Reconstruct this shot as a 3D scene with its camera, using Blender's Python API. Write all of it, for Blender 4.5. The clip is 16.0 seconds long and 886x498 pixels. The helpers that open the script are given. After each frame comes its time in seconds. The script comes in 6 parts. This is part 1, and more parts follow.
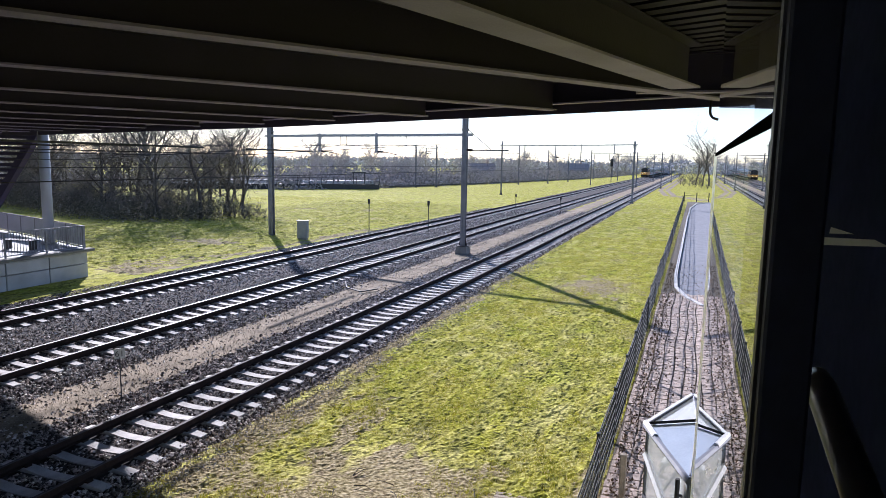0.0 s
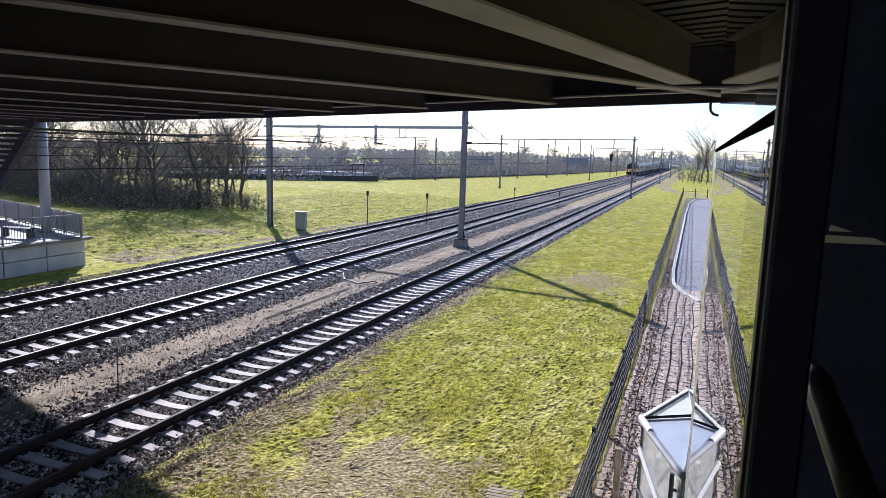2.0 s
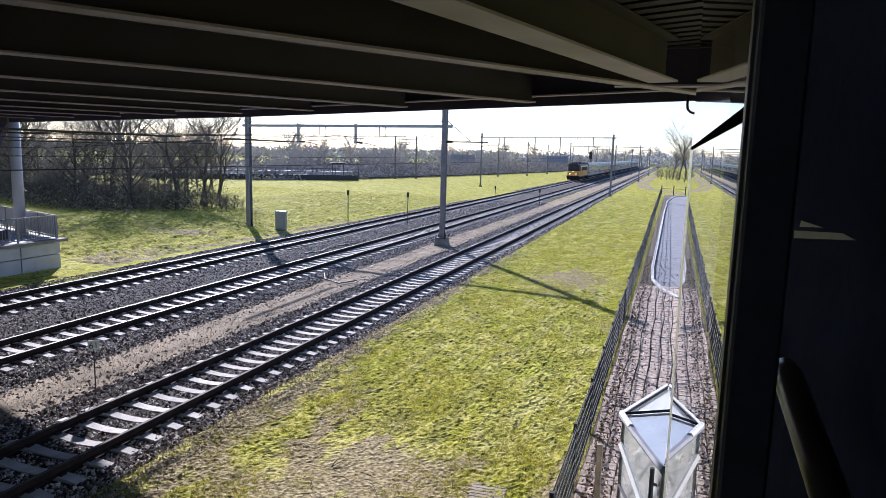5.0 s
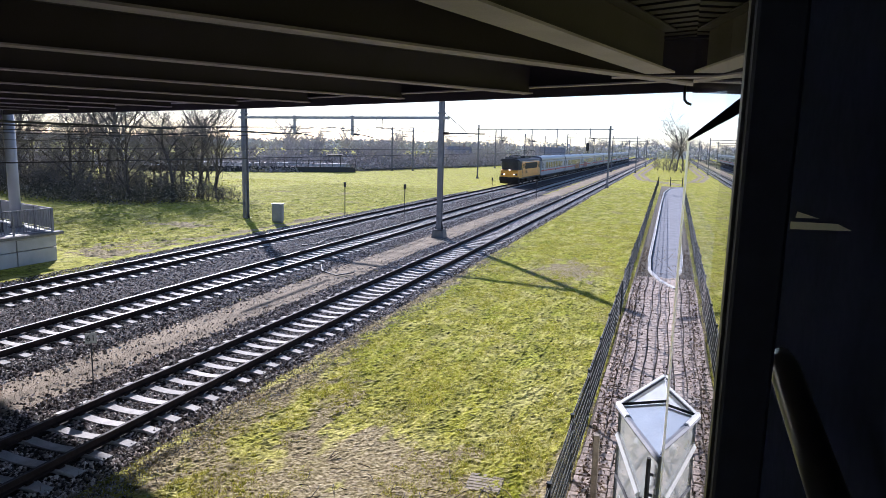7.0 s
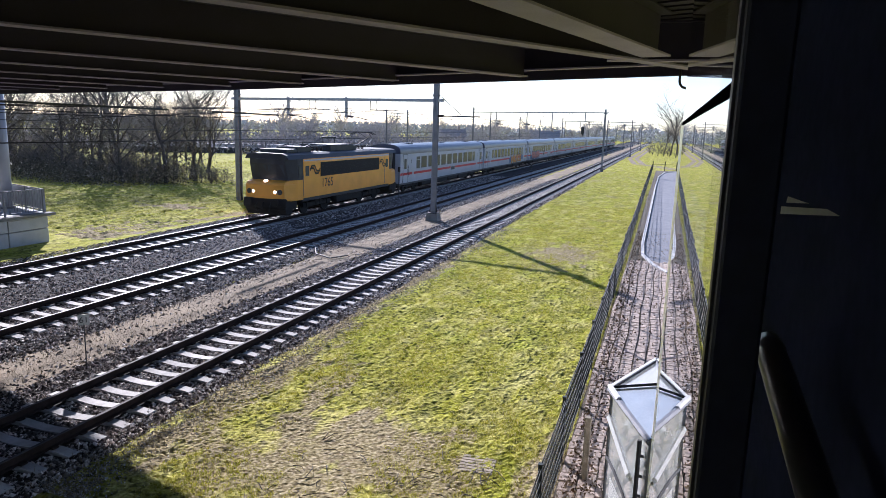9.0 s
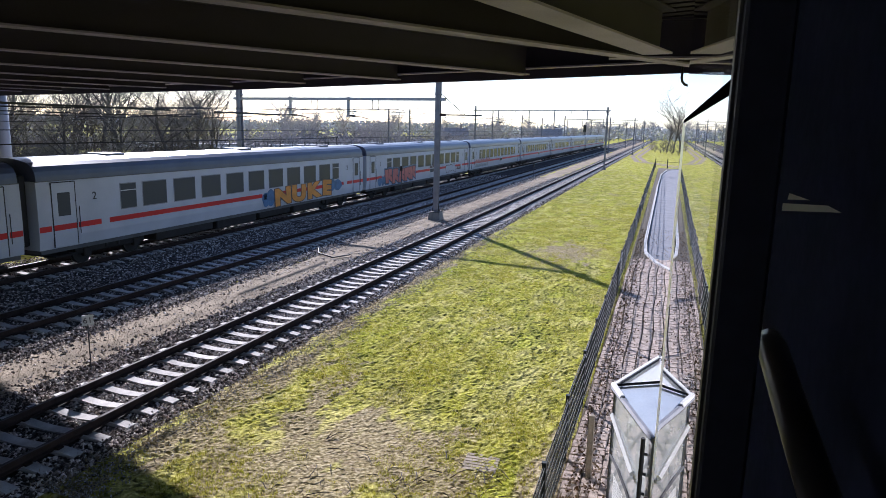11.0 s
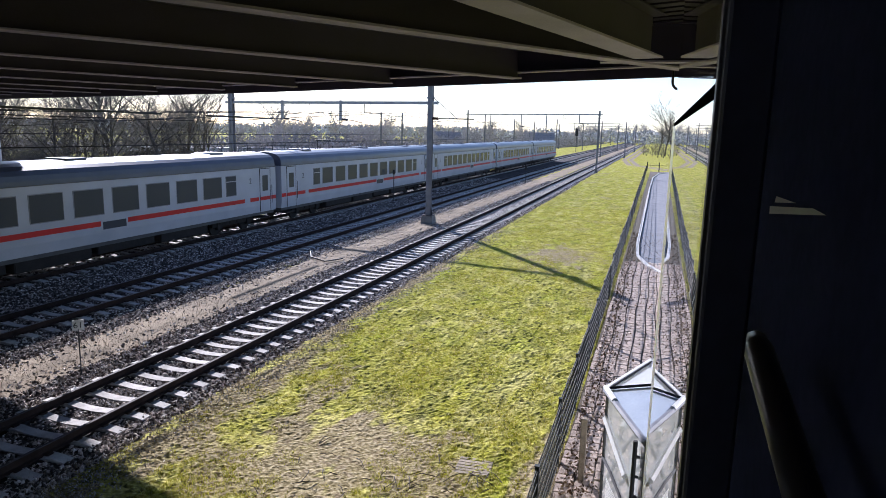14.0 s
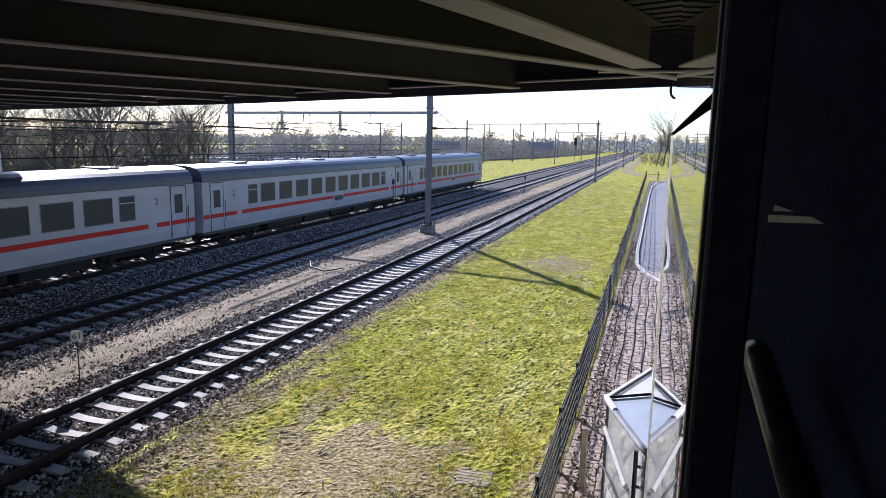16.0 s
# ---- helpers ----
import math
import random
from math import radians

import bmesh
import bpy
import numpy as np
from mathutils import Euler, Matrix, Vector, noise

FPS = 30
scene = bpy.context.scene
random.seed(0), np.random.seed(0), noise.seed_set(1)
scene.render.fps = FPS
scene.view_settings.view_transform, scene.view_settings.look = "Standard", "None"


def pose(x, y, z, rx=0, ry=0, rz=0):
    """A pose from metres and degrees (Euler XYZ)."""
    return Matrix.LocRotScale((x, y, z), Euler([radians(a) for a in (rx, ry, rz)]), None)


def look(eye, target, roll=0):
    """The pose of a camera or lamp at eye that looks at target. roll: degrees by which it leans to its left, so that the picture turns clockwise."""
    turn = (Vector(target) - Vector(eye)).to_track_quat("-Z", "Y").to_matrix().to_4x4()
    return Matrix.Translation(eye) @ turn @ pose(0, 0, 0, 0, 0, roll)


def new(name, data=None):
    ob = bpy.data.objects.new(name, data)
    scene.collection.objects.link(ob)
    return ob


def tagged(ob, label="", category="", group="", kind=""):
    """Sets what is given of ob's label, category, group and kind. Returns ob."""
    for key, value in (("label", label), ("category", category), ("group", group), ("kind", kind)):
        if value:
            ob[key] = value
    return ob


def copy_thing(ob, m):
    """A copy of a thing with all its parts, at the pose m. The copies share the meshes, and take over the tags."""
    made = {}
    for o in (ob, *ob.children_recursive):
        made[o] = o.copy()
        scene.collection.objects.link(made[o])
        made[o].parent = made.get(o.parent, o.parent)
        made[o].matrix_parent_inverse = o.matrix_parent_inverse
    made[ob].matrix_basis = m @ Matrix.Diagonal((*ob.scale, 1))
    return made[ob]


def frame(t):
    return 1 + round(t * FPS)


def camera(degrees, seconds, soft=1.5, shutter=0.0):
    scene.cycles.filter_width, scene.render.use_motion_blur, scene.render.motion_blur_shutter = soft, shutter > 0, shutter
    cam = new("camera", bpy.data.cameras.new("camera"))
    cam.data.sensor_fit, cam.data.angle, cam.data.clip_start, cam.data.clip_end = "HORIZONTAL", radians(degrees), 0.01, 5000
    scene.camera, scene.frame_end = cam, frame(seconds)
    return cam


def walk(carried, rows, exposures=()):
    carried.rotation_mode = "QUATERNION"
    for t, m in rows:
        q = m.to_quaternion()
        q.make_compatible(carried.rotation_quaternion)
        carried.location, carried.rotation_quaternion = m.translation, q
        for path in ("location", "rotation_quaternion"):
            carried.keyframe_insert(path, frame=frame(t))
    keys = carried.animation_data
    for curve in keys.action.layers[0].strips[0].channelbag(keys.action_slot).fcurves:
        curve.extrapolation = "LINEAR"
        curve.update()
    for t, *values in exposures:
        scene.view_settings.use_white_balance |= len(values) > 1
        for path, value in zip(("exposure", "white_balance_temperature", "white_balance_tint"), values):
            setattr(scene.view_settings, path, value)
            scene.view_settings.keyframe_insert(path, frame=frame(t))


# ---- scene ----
# camera
H = 5.511
ROWS = [
    (0.0, 0.0000, 20.94, -7.57, -1.02),
    (0.5, -0.0011, 20.79, -7.93, -1.80),
    (1.0, -0.0023, 21.13, -8.26, -1.90),
    (1.5, -0.0034, 21.37, -7.62, -1.34),
    (2.0, -0.0026, 20.87, -8.19, -1.73),
    (2.5, -0.0017, 20.05, -7.88, -1.75),
    (3.0, -0.0009, 19.91, -7.92, -1.77),
    (3.5, 0.0000, 19.79, -9.04, -1.31),
    (4.0, 0.0021, 19.92, -9.00, -1.17),
    (4.5, 0.0041, 19.37, -8.19, -1.50),
    (7.0, 0.0048, 18.93, -8.95, -1.39),
    (7.5, 0.0079, 18.49, -9.08, -1.51),
    (8.0, 0.0110, 18.01, -9.34, -1.72),
    (8.5, 0.0100, 18.20, -9.60, -1.47),
    (9.0, 0.0089, 18.47, -10.39, -1.74),
    (11.5, 0.0128, 18.67, -10.49, -1.37),
    (12.0, 0.0136, 18.80, -10.35, -1.62),
    (12.5, 0.0144, 18.49, -10.19, -1.42),
    (13.0, 0.0154, 18.10, -10.60, -1.64),
    (13.5, 0.0165, 18.14, -10.22, -1.51),
    (14.0, 0.0175, 18.01, -10.17, -1.40),
    (14.5, 0.0185, 18.52, -9.44, -1.30),
    (15.0, 0.0185, 18.03, -9.77, -1.55),
    (15.5, 0.0185, 17.92, -10.32, -1.34),
    (16.0, 0.0185, 17.94, -9.35, -1.25),
]
cam = camera(67.59, 16.0, 0.5)
walk(cam, [(t, pose(x, 0, H, 90 + p, r, y)) for t, x, y, p, r in ROWS], [(0, 1.03, 5640, 21), (16, 1.03, 5640, 21)])

# world, sun and exposure
world = bpy.data.worlds.new("sky")
scene.world = world
world.use_nodes = True
wn = world.node_tree
sky = wn.nodes.new("ShaderNodeTexSky")
sky.sky_type = "NISHITA"
sky.sun_disc = False
sky.sun_elevation = radians(24.6)
sky.sun_rotation = radians(-39.8)
sky.air_density, sky.dust_density, sky.ozone_density = 0.85, 0.2, 1.5
wn.links.new(sky.outputs[0], wn.nodes["Background"].inputs[0])
wn.nodes["Background"].inputs[1].default_value = 0.078
sun = new("sun", bpy.data.lights.new("sun", "SUN"))
sun.data.energy, sun.data.angle, sun.data.color = 5.0, radians(0.6), (1.0, 0.95, 0.87)
sun.matrix_world = look((0, 0, 60), (0.64 * 20, -0.768 * 20, 60 - math.tan(radians(24.6)) * 20))


# materials
def mat(name, color, rough=0.7, metal=0.0, var=0.25, scale=3.0, bump=0.0, fine=40.0, color2=None, spec=0.5, emit=0.0, per_object=0.0, trans=0.0, ior=1.5, coat=0.0, alpha=1.0):
    m = bpy.data.materials.new(name)
    m.use_nodes = True
    nt = m.node_tree
    b = nt.nodes["Principled BSDF"]
    b.inputs["Roughness"].default_value = rough
    b.inputs["Metallic"].default_value = metal
    b.inputs["Specular IOR Level"].default_value = spec
    b.inputs["Transmission Weight"].default_value = trans
    b.inputs["IOR"].default_value = ior
    b.inputs["Coat Weight"].default_value = coat
    b.inputs["Alpha"].default_value = alpha
    c2 = color2 or tuple(max(0.0, c * (1 - var)) for c in color)
    if var > 0 or color2:
        tc = nt.nodes.new("ShaderNodeTexCoord")
        n1 = nt.nodes.new("ShaderNodeTexNoise")
        n1.inputs["Scale"].default_value, n1.inputs["Detail"].default_value = scale, 6
        n2 = nt.nodes.new("ShaderNodeTexNoise")
        n2.inputs["Scale"].default_value, n2.inputs["Detail"].default_value = fine, 4
        for n in (n1, n2):
            nt.links.new(tc.outputs["Object"], n.inputs["Vector"])
        mix = nt.nodes.new("ShaderNodeMath")
        mix.operation = "MULTIPLY_ADD"
        mix.inputs[1].default_value = 0.45
        nt.links.new(n2.outputs["Fac"], mix.inputs[0])
        nt.links.new(n1.outputs["Fac"], mix.inputs[2])
        ramp = nt.nodes.new("ShaderNodeValToRGB")
        ramp.color_ramp.elements[0].position, ramp.color_ramp.elements[1].position = 0.5, 0.95
        ramp.color_ramp.elements[0].color = (*c2, 1)
        ramp.color_ramp.elements[1].color = (*color, 1)
        nt.links.new(mix.outputs[0], ramp.inputs[0])
        out = ramp.outputs[0]
        if per_object:
            info = nt.nodes.new("ShaderNodeObjectInfo")
            mr = nt.nodes.new("ShaderNodeMapRange")
            mr.inputs["To Min"].default_value, mr.inputs["To Max"].default_value = 1 - per_object, 1 + per_object
            nt.links.new(info.outputs["Random"], mr.inputs["Value"])
            hs = nt.nodes.new("ShaderNodeHueSaturation")
            nt.links.new(mr.outputs[0], hs.inputs["Value"])
            nt.links.new(out, hs.inputs["Color"])
            out = hs.outputs[0]
        nt.links.new(out, b.inputs["Base Color"])
        if bump:
            bp = nt.nodes.new("ShaderNodeBump")
            bp.inputs["Strength"].default_value, bp.inputs["Distance"].default_value = bump, 0.02
            nt.links.new(n2.outputs["Fac"], bp.inputs["Height"])
            nt.links.new(bp.outputs[0], b.inputs["Normal"])
    else:
        b.inputs["Base Color"].default_value = (*color, 1)
    if emit:
        b.inputs["Emission Color"].default_value = (*color, 1)
        b.inputs["Emission Strength"].default_value = emit
    return m


def island_mat(name, stops, rough=0.8, spec=0.4, through_light=0.0):
    """A colour for each island of a joined mesh, out of a ramp."""
    m = bpy.data.materials.new(name)
    m.use_nodes = True
    nt = m.node_tree
    b = nt.nodes["Principled BSDF"]
    b.inputs["Roughness"].default_value = rough
    b.inputs["Specular IOR Level"].default_value = spec
    g = nt.nodes.new("ShaderNodeNewGeometry")
    r = nt.nodes.new("ShaderNodeValToRGB")
    while len(r.color_ramp.elements) < len(stops):
        r.color_ramp.elements.new(0.5)
    for e, (p, c) in zip(r.color_ramp.elements, stops):
        e.position, e.color = p, (*c, 1)
    nt.links.new(g.outputs["Random Per Island"], r.inputs[0])
    nt.links.new(r.outputs[0], b.inputs["Base Color"])
    if through_light:
        tl = nt.nodes.new("ShaderNodeBsdfTranslucent")
        mx = nt.nodes.new("ShaderNodeMixShader")
        mx.inputs[0].default_value = through_light
        nt.links.new(r.outputs[0], tl.inputs["Color"])
        nt.links.new(b.outputs[0], mx.inputs[1])
        nt.links.new(tl.outputs[0], mx.inputs[2])
        nt.links.new(mx.outputs[0], nt.nodes["Material Output"].inputs["Surface"])
    return m


def grass_mat(name="meadow", patches=()):
    """Short grass in tufts; patches: (x, y, half width, half length) of worn, dry ground."""
    m = bpy.data.materials.new(name)
    m.use_nodes = True
    nt = m.node_tree
    b = nt.nodes["Principled BSDF"]
    b.inputs["Roughness"].default_value = 0.95
    b.inputs["Specular IOR Level"].default_value = 0.03
    tc = nt.nodes.new("ShaderNodeTexCoord")

    def ns(s, d, stretch=None):
        n = nt.nodes.new("ShaderNodeTexNoise")
        n.inputs["Scale"].default_value, n.inputs["Detail"].default_value = s, d
        if stretch:
            mp = nt.nodes.new("ShaderNodeMapping")
            mp.inputs["Scale"].default_value = stretch
            nt.links.new(tc.outputs["Object"], mp.inputs[0])
            nt.links.new(mp.outputs[0], n.inputs["Vector"])
        else:
            nt.links.new(tc.outputs["Object"], n.inputs["Vector"])
        return n

    def ramp(src, *stops):
        r = nt.nodes.new("ShaderNodeValToRGB")
        while len(r.color_ramp.elements) < len(stops):
            r.color_ramp.elements.new(0.5)
        for e, (p, c) in zip(r.color_ramp.elements, stops):
            e.position, e.color = p, (*c, 1)
        nt.links.new(src, r.inputs[0])
        return r

    def mix(fac, a, c):
        x = nt.nodes.new("ShaderNodeMix")
        x.data_type = "RGBA"
        if isinstance(fac, float):
            x.inputs["Factor"].default_value = fac
        else:
            nt.links.new(fac, x.inputs["Factor"])
        nt.links.new(a, x.inputs["A"])
        nt.links.new(c, x.inputs["B"])
        return x.outputs["Result"]

    def calc(op, a, c=None):
        x = nt.nodes.new("ShaderNodeMath")
        x.operation = op
        for i, q in enumerate((a, c)):
            if q is None:
                continue
            if isinstance(q, (int, float)):
                x.inputs[i].default_value = q
            else:
                nt.links.new(q, x.inputs[i])
        return x.outputs[0]

    big, mid, fine = ns(0.30, 6), ns(1.5, 7, (1.3, 0.6, 1)), ns(16, 6)
    clump, lush, swath = ns(6.5, 5), ns(0.55, 4, (1.4, 0.7, 1)), ns(2.4, 3, (1, 0.05, 1))
    g = ramp(mid.outputs["Fac"], (0.30, (0.24, 0.245, 0.024)), (0.48, (0.45, 0.42, 0.05)), (0.66, (0.66, 0.57, 0.22)))
    green = ramp(mid.outputs["Fac"], (0.30, (0.20, 0.255, 0.012)), (0.66, (0.45, 0.48, 0.028)))
    lot = ramp(lush.outputs["Fac"], (0.50, (0, 0, 0)), (0.64, (0.8, 0.8, 0.8)))
    col = mix(lot.outputs[0], g.outputs[0], green.outputs[0])
    pale = ramp(mid.outputs["Fac"], (0.30, (0.30, 0.27, 0.07)), (0.66, (0.56, 0.50, 0.24)))
    mown = ramp(swath.outputs["Fac"], (0.50, (0, 0, 0)), (0.66, (0.6, 0.6, 0.6)))
    col = mix(mown.outputs[0], col, pale.outputs[0])
    # dark flecks: small tuft shadows put into the colour
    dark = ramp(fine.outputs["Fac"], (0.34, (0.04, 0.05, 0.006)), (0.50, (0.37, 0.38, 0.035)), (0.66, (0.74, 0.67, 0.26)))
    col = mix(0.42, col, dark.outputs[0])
    # soil tone in the gaps carries the shade between tufts in its colour
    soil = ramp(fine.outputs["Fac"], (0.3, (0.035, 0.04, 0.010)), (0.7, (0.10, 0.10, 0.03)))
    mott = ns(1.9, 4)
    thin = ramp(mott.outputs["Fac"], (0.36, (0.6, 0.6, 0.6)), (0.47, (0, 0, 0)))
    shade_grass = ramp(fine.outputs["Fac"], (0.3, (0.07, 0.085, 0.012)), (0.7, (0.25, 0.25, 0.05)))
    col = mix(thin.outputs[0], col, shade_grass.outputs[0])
    hollow_shade = ramp(clump.outputs["Fac"], (0.36, (0.85, 0.85, 0.85)), (0.46, (0, 0, 0)))
    col = mix(hollow_shade.outputs[0], col, soil.outputs[0])
    dry = ramp(fine.outputs["Fac"], (0.3, (0.12, 0.088, 0.05)), (0.5, (0.33, 0.26, 0.165)), (0.72, (0.58, 0.49, 0.34)))
    worn = calc("SUBTRACT", big.outputs["Fac"], 0.5)
    worn = calc("MULTIPLY", worn, 2.2)
    sep = nt.nodes.new("ShaderNodeSeparateXYZ")
    nt.links.new(tc.outputs["Object"], sep.inputs[0])
    wob = calc("MULTIPLY", calc("SUBTRACT", mid.outputs["Fac"], 0.5), 3.2)
    for px_, py_, rx_, ry_ in patches:
        dx = calc("DIVIDE", calc("SUBTRACT", sep.outputs[0], px_), rx_)
        dy = calc("DIVIDE", calc("SUBTRACT", sep.outputs[1], py_), ry_)
        dd = calc("SQRT", calc("ADD", calc("MULTIPLY", dx, dx), calc("MULTIPLY", dy, dy)))
        worn = calc("MAXIMUM", worn, calc("SUBTRACT", 1.25, calc("ADD", dd, wob)))
    mask = ramp(worn, (0.2, (0, 0, 0)), (0.6, (0.85, 0.85, 0.85)))
    col = mix(mask.outputs[0], col, dry.outputs[0])
    nt.links.new(col, b.inputs["Base Color"])
    bp = nt.nodes.new("ShaderNodeBump")
    bp.inputs["Strength"].default_value, bp.inputs["Distance"].default_value = 0.8, 0.05
    nt.links.new(fine.outputs["Fac"], bp.inputs["Height"])
    nt.links.new(bp.outputs[0], b.inputs["Normal"])
    return m


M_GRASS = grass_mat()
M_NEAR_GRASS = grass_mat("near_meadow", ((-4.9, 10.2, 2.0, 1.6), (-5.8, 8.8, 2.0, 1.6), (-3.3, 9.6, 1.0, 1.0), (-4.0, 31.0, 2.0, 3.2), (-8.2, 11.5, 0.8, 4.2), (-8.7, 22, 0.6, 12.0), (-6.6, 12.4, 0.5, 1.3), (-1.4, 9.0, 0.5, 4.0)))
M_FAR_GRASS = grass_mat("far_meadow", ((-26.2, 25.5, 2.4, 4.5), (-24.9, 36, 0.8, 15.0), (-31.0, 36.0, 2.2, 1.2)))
M_BLADE = island_mat("grass_blades", [(0.0, (0.17, 0.19, 0.014)), (0.4, (0.39, 0.385, 0.03)), (0.75, (0.57, 0.51, 0.11)), (1.0, (0.72, 0.63, 0.36))], 0.8, 0.15, 0.35)
M_DRY = island_mat("dry_stalks", [(0.0, (0.16, 0.11, 0.06)), (0.6, (0.34, 0.27, 0.15)), (1.0, (0.46, 0.39, 0.24))], 0.85, 0.2)
M_BALLAST = mat("ballast_bed", (0.10, 0.09, 0.088), 0.95, spec=0.1, var=0.75, scale=2.0, bump=1.0, fine=26.0)
M_STONE = island_mat("ballast_stones", [(0.0, (0.022, 0.017, 0.015)), (0.40, (0.11, 0.09, 0.08)), (0.66, (0.42, 0.36, 0.32)), (1.0, (0.95, 0.87, 0.79))], 0.85, 0.1)
M_SAND = mat("sandy_strip", (0.40, 0.325, 0.235), 0.95, spec=0.1, var=0.6, scale=1.2, bump=0.9, fine=22.0)
M_CONCRETE = mat("sleeper_concrete", (0.60, 0.565, 0.53), 0.85, spec=0.2, var=0.4, scale=4.0, bump=0.3, fine=60.0, per_object=0.15)
M_CONC_WALL = mat("platform_concrete", (0.56, 0.56, 0.57), 0.85, var=0.25, scale=1.5, bump=0.25, fine=30.0, per_object=0.06)
M_CONC_DARK = mat("foundation_concrete", (0.25, 0.24, 0.22), 0.9, var=0.4, scale=3.0, bump=0.4)
M_RAIL = mat("rusty_rail", (0.05, 0.033, 0.028), 0.9, 0.0, var=0.5, scale=5.0, spec=0.1)
M_RAIL_TOP = mat("polished_rail_head", (0.16, 0.14, 0.135), 0.6, 0.4, var=0.2, scale=2.0)
M_RAIL_DULL = mat("dull_rail_head", (0.10, 0.085, 0.085), 0.8, 0.0, var=0.3, scale=3.0, spec=0.15)
M_STEEL = mat("galvanised_steel", (0.27, 0.275, 0.305), 0.55, 0.3, var=0.3, scale=2.5, bump=0.1)
M_STEEL_DK = mat("weathered_steel", (0.075, 0.075, 0.08), 0.6, 0.4, var=0.4, scale=3.0)
M_WIRE = mat("copper_wire", (0.04, 0.037, 0.035), 0.5, 0.6, var=0.0)
M_HANDRAIL = mat("black_powder_coat", (0.11, 0.11, 0.125), 0.28, 0.0, var=0.2, scale=8.0)
M_BLACK = mat("black_paint", (0.015, 0.015, 0.017), 0.45, 0.0, var=0.3, scale=5.0)
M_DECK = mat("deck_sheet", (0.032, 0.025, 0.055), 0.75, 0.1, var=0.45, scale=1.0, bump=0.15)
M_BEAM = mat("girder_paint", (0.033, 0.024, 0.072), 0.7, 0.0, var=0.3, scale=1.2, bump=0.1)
# paler than the web: light thrown up by the ground is in this colour
M_FLANGE = mat("ground_lit_flange", (0.31, 0.27, 0.46), 0.6, 0.0, var=0.25, scale=1.5, bump=0.1)
M_COLUMN = mat("column_paint", (0.42, 0.44, 0.50), 0.5, 0.0, var=0.15, scale=1.0)
M_PAVE = mat("paving_tile", (0.60, 0.485, 0.40), 0.9, spec=0.2, var=0.6, scale=9.0, bump=0.6, fine=45.0, per_object=0.16)
M_JOINT = mat("joint_soil", (0.13, 0.105, 0.072), 0.95, var=0.5, scale=4.0, bump=0.5)
M_ASPHALT = mat("grey_paving", (0.23, 0.23, 0.25), 0.75, var=0.3, scale=2.0, bump=0.3, fine=50.0)
M_KERB = mat("kerb_concrete", (0.62, 0.60, 0.58), 0.8, var=0.3, scale=4.0, bump=0.2, per_object=0.1)
M_BARK = mat("bark", (0.12, 0.105, 0.095), 0.9, var=0.5, scale=4.0, bump=0.4)
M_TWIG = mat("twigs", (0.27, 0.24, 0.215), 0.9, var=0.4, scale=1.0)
# far twigs are paled: distance haze put into their colour
M_FAR_TWIG = mat("hazed_twigs", (0.50, 0.47, 0.46), 0.95, var=0.35, scale=0.4)
M_LEAF = island_mat("evergreen_leaves", [(0.0, (0.035, 0.04, 0.02)), (0.5, (0.13, 0.115, 0.075)), (0.85, (0.32, 0.27, 0.20)), (1.0, (0.60, 0.54, 0.44))], 0.6, 0.4)
M_WOOD = mat("weathered_wood", (0.40, 0.33, 0.24), 0.85, var=0.5, scale=6.0, bump=0.4)
M_YELLOW = mat("yellow_paint", (0.84, 0.365, 0.04), 0.4, 0.0, var=0.16, scale=1.2, coat=0.2)
M_LOCO_GREY = mat("loco_grey", (0.038, 0.041, 0.054), 0.5, 0.0, var=0.35, scale=1.5, spec=0.3)
M_GRILLE = mat("grille_grey", (0.022, 0.022, 0.026), 0.6, 0.0, var=0.3, scale=2.0, spec=0.15)
M_BOGIE = mat("bogie_dirt", (0.028, 0.024, 0.022), 0.85, 0.1, var=0.5, scale=3.0, bump=0.3)
M_COACH = mat("coach_white", (0.48, 0.50, 0.555), 0.45, 0.0, var=0.18, scale=0.8, spec=0.3)
M_COACH_ROOF = mat("coach_roof", (0.075, 0.085, 0.125), 0.30, 0.0, var=0.3, scale=1.0)
M_COACH_SKIRT = mat("coach_skirt", (0.10, 0.10, 0.105), 0.7, 0.0, var=0.4, scale=1.5)
M_RED = mat("red_stripe", (0.56, 0.022, 0.02), 0.45, 0.0, var=0.15, scale=1.5, spec=0.3)
M_TINT = mat("tinted_glass", (0.058, 0.068, 0.084), 0.16, 0.0, var=0.0, spec=0.16)
M_RUBBER = mat("rubber_gasket", (0.02, 0.02, 0.022), 0.7, 0.0, var=0.0)
M_ORANGE = mat("orange_spray", (0.72, 0.29, 0.04), 0.5, var=0.35, scale=2.0)
M_BLUE = mat("blue_spray", (0.07, 0.18, 0.36), 0.5, var=0.55, scale=2.5)
M_PINK = mat("pink_spray", (0.52, 0.15, 0.13), 0.5, var=0.3, scale=3.0)
M_DARKTAG = mat("dark_spray", (0.10, 0.06, 0.06), 0.6, var=0.3, scale=3.0)
M_LAMP = mat("headlight_glow", (1.0, 0.86, 0.62), 0.3, var=0.0, emit=3.0)
M_TAIL = mat("lens_red", (0.5, 0.03, 0.02), 0.3, var=0.0)
M_OPAL = mat("opal_acrylic", (0.56, 0.63, 0.73), 0.12, 0.0, var=0.2, scale=2.0, coat=1.0, alpha=0.7)
# white for the far roof panes: their sun glare put into the colour
M_OPAL_WHITE = island_mat("glare_white_acrylic", [(0.0, (0.80, 0.82, 0.85)), (1.0, (0.84, 0.85, 0.86))], 0.25, 0.5, 0.55)
M_WHITE = mat("white_frame", (0.82, 0.82, 0.80), 0.45, 0.0, var=0.12, scale=5.0)
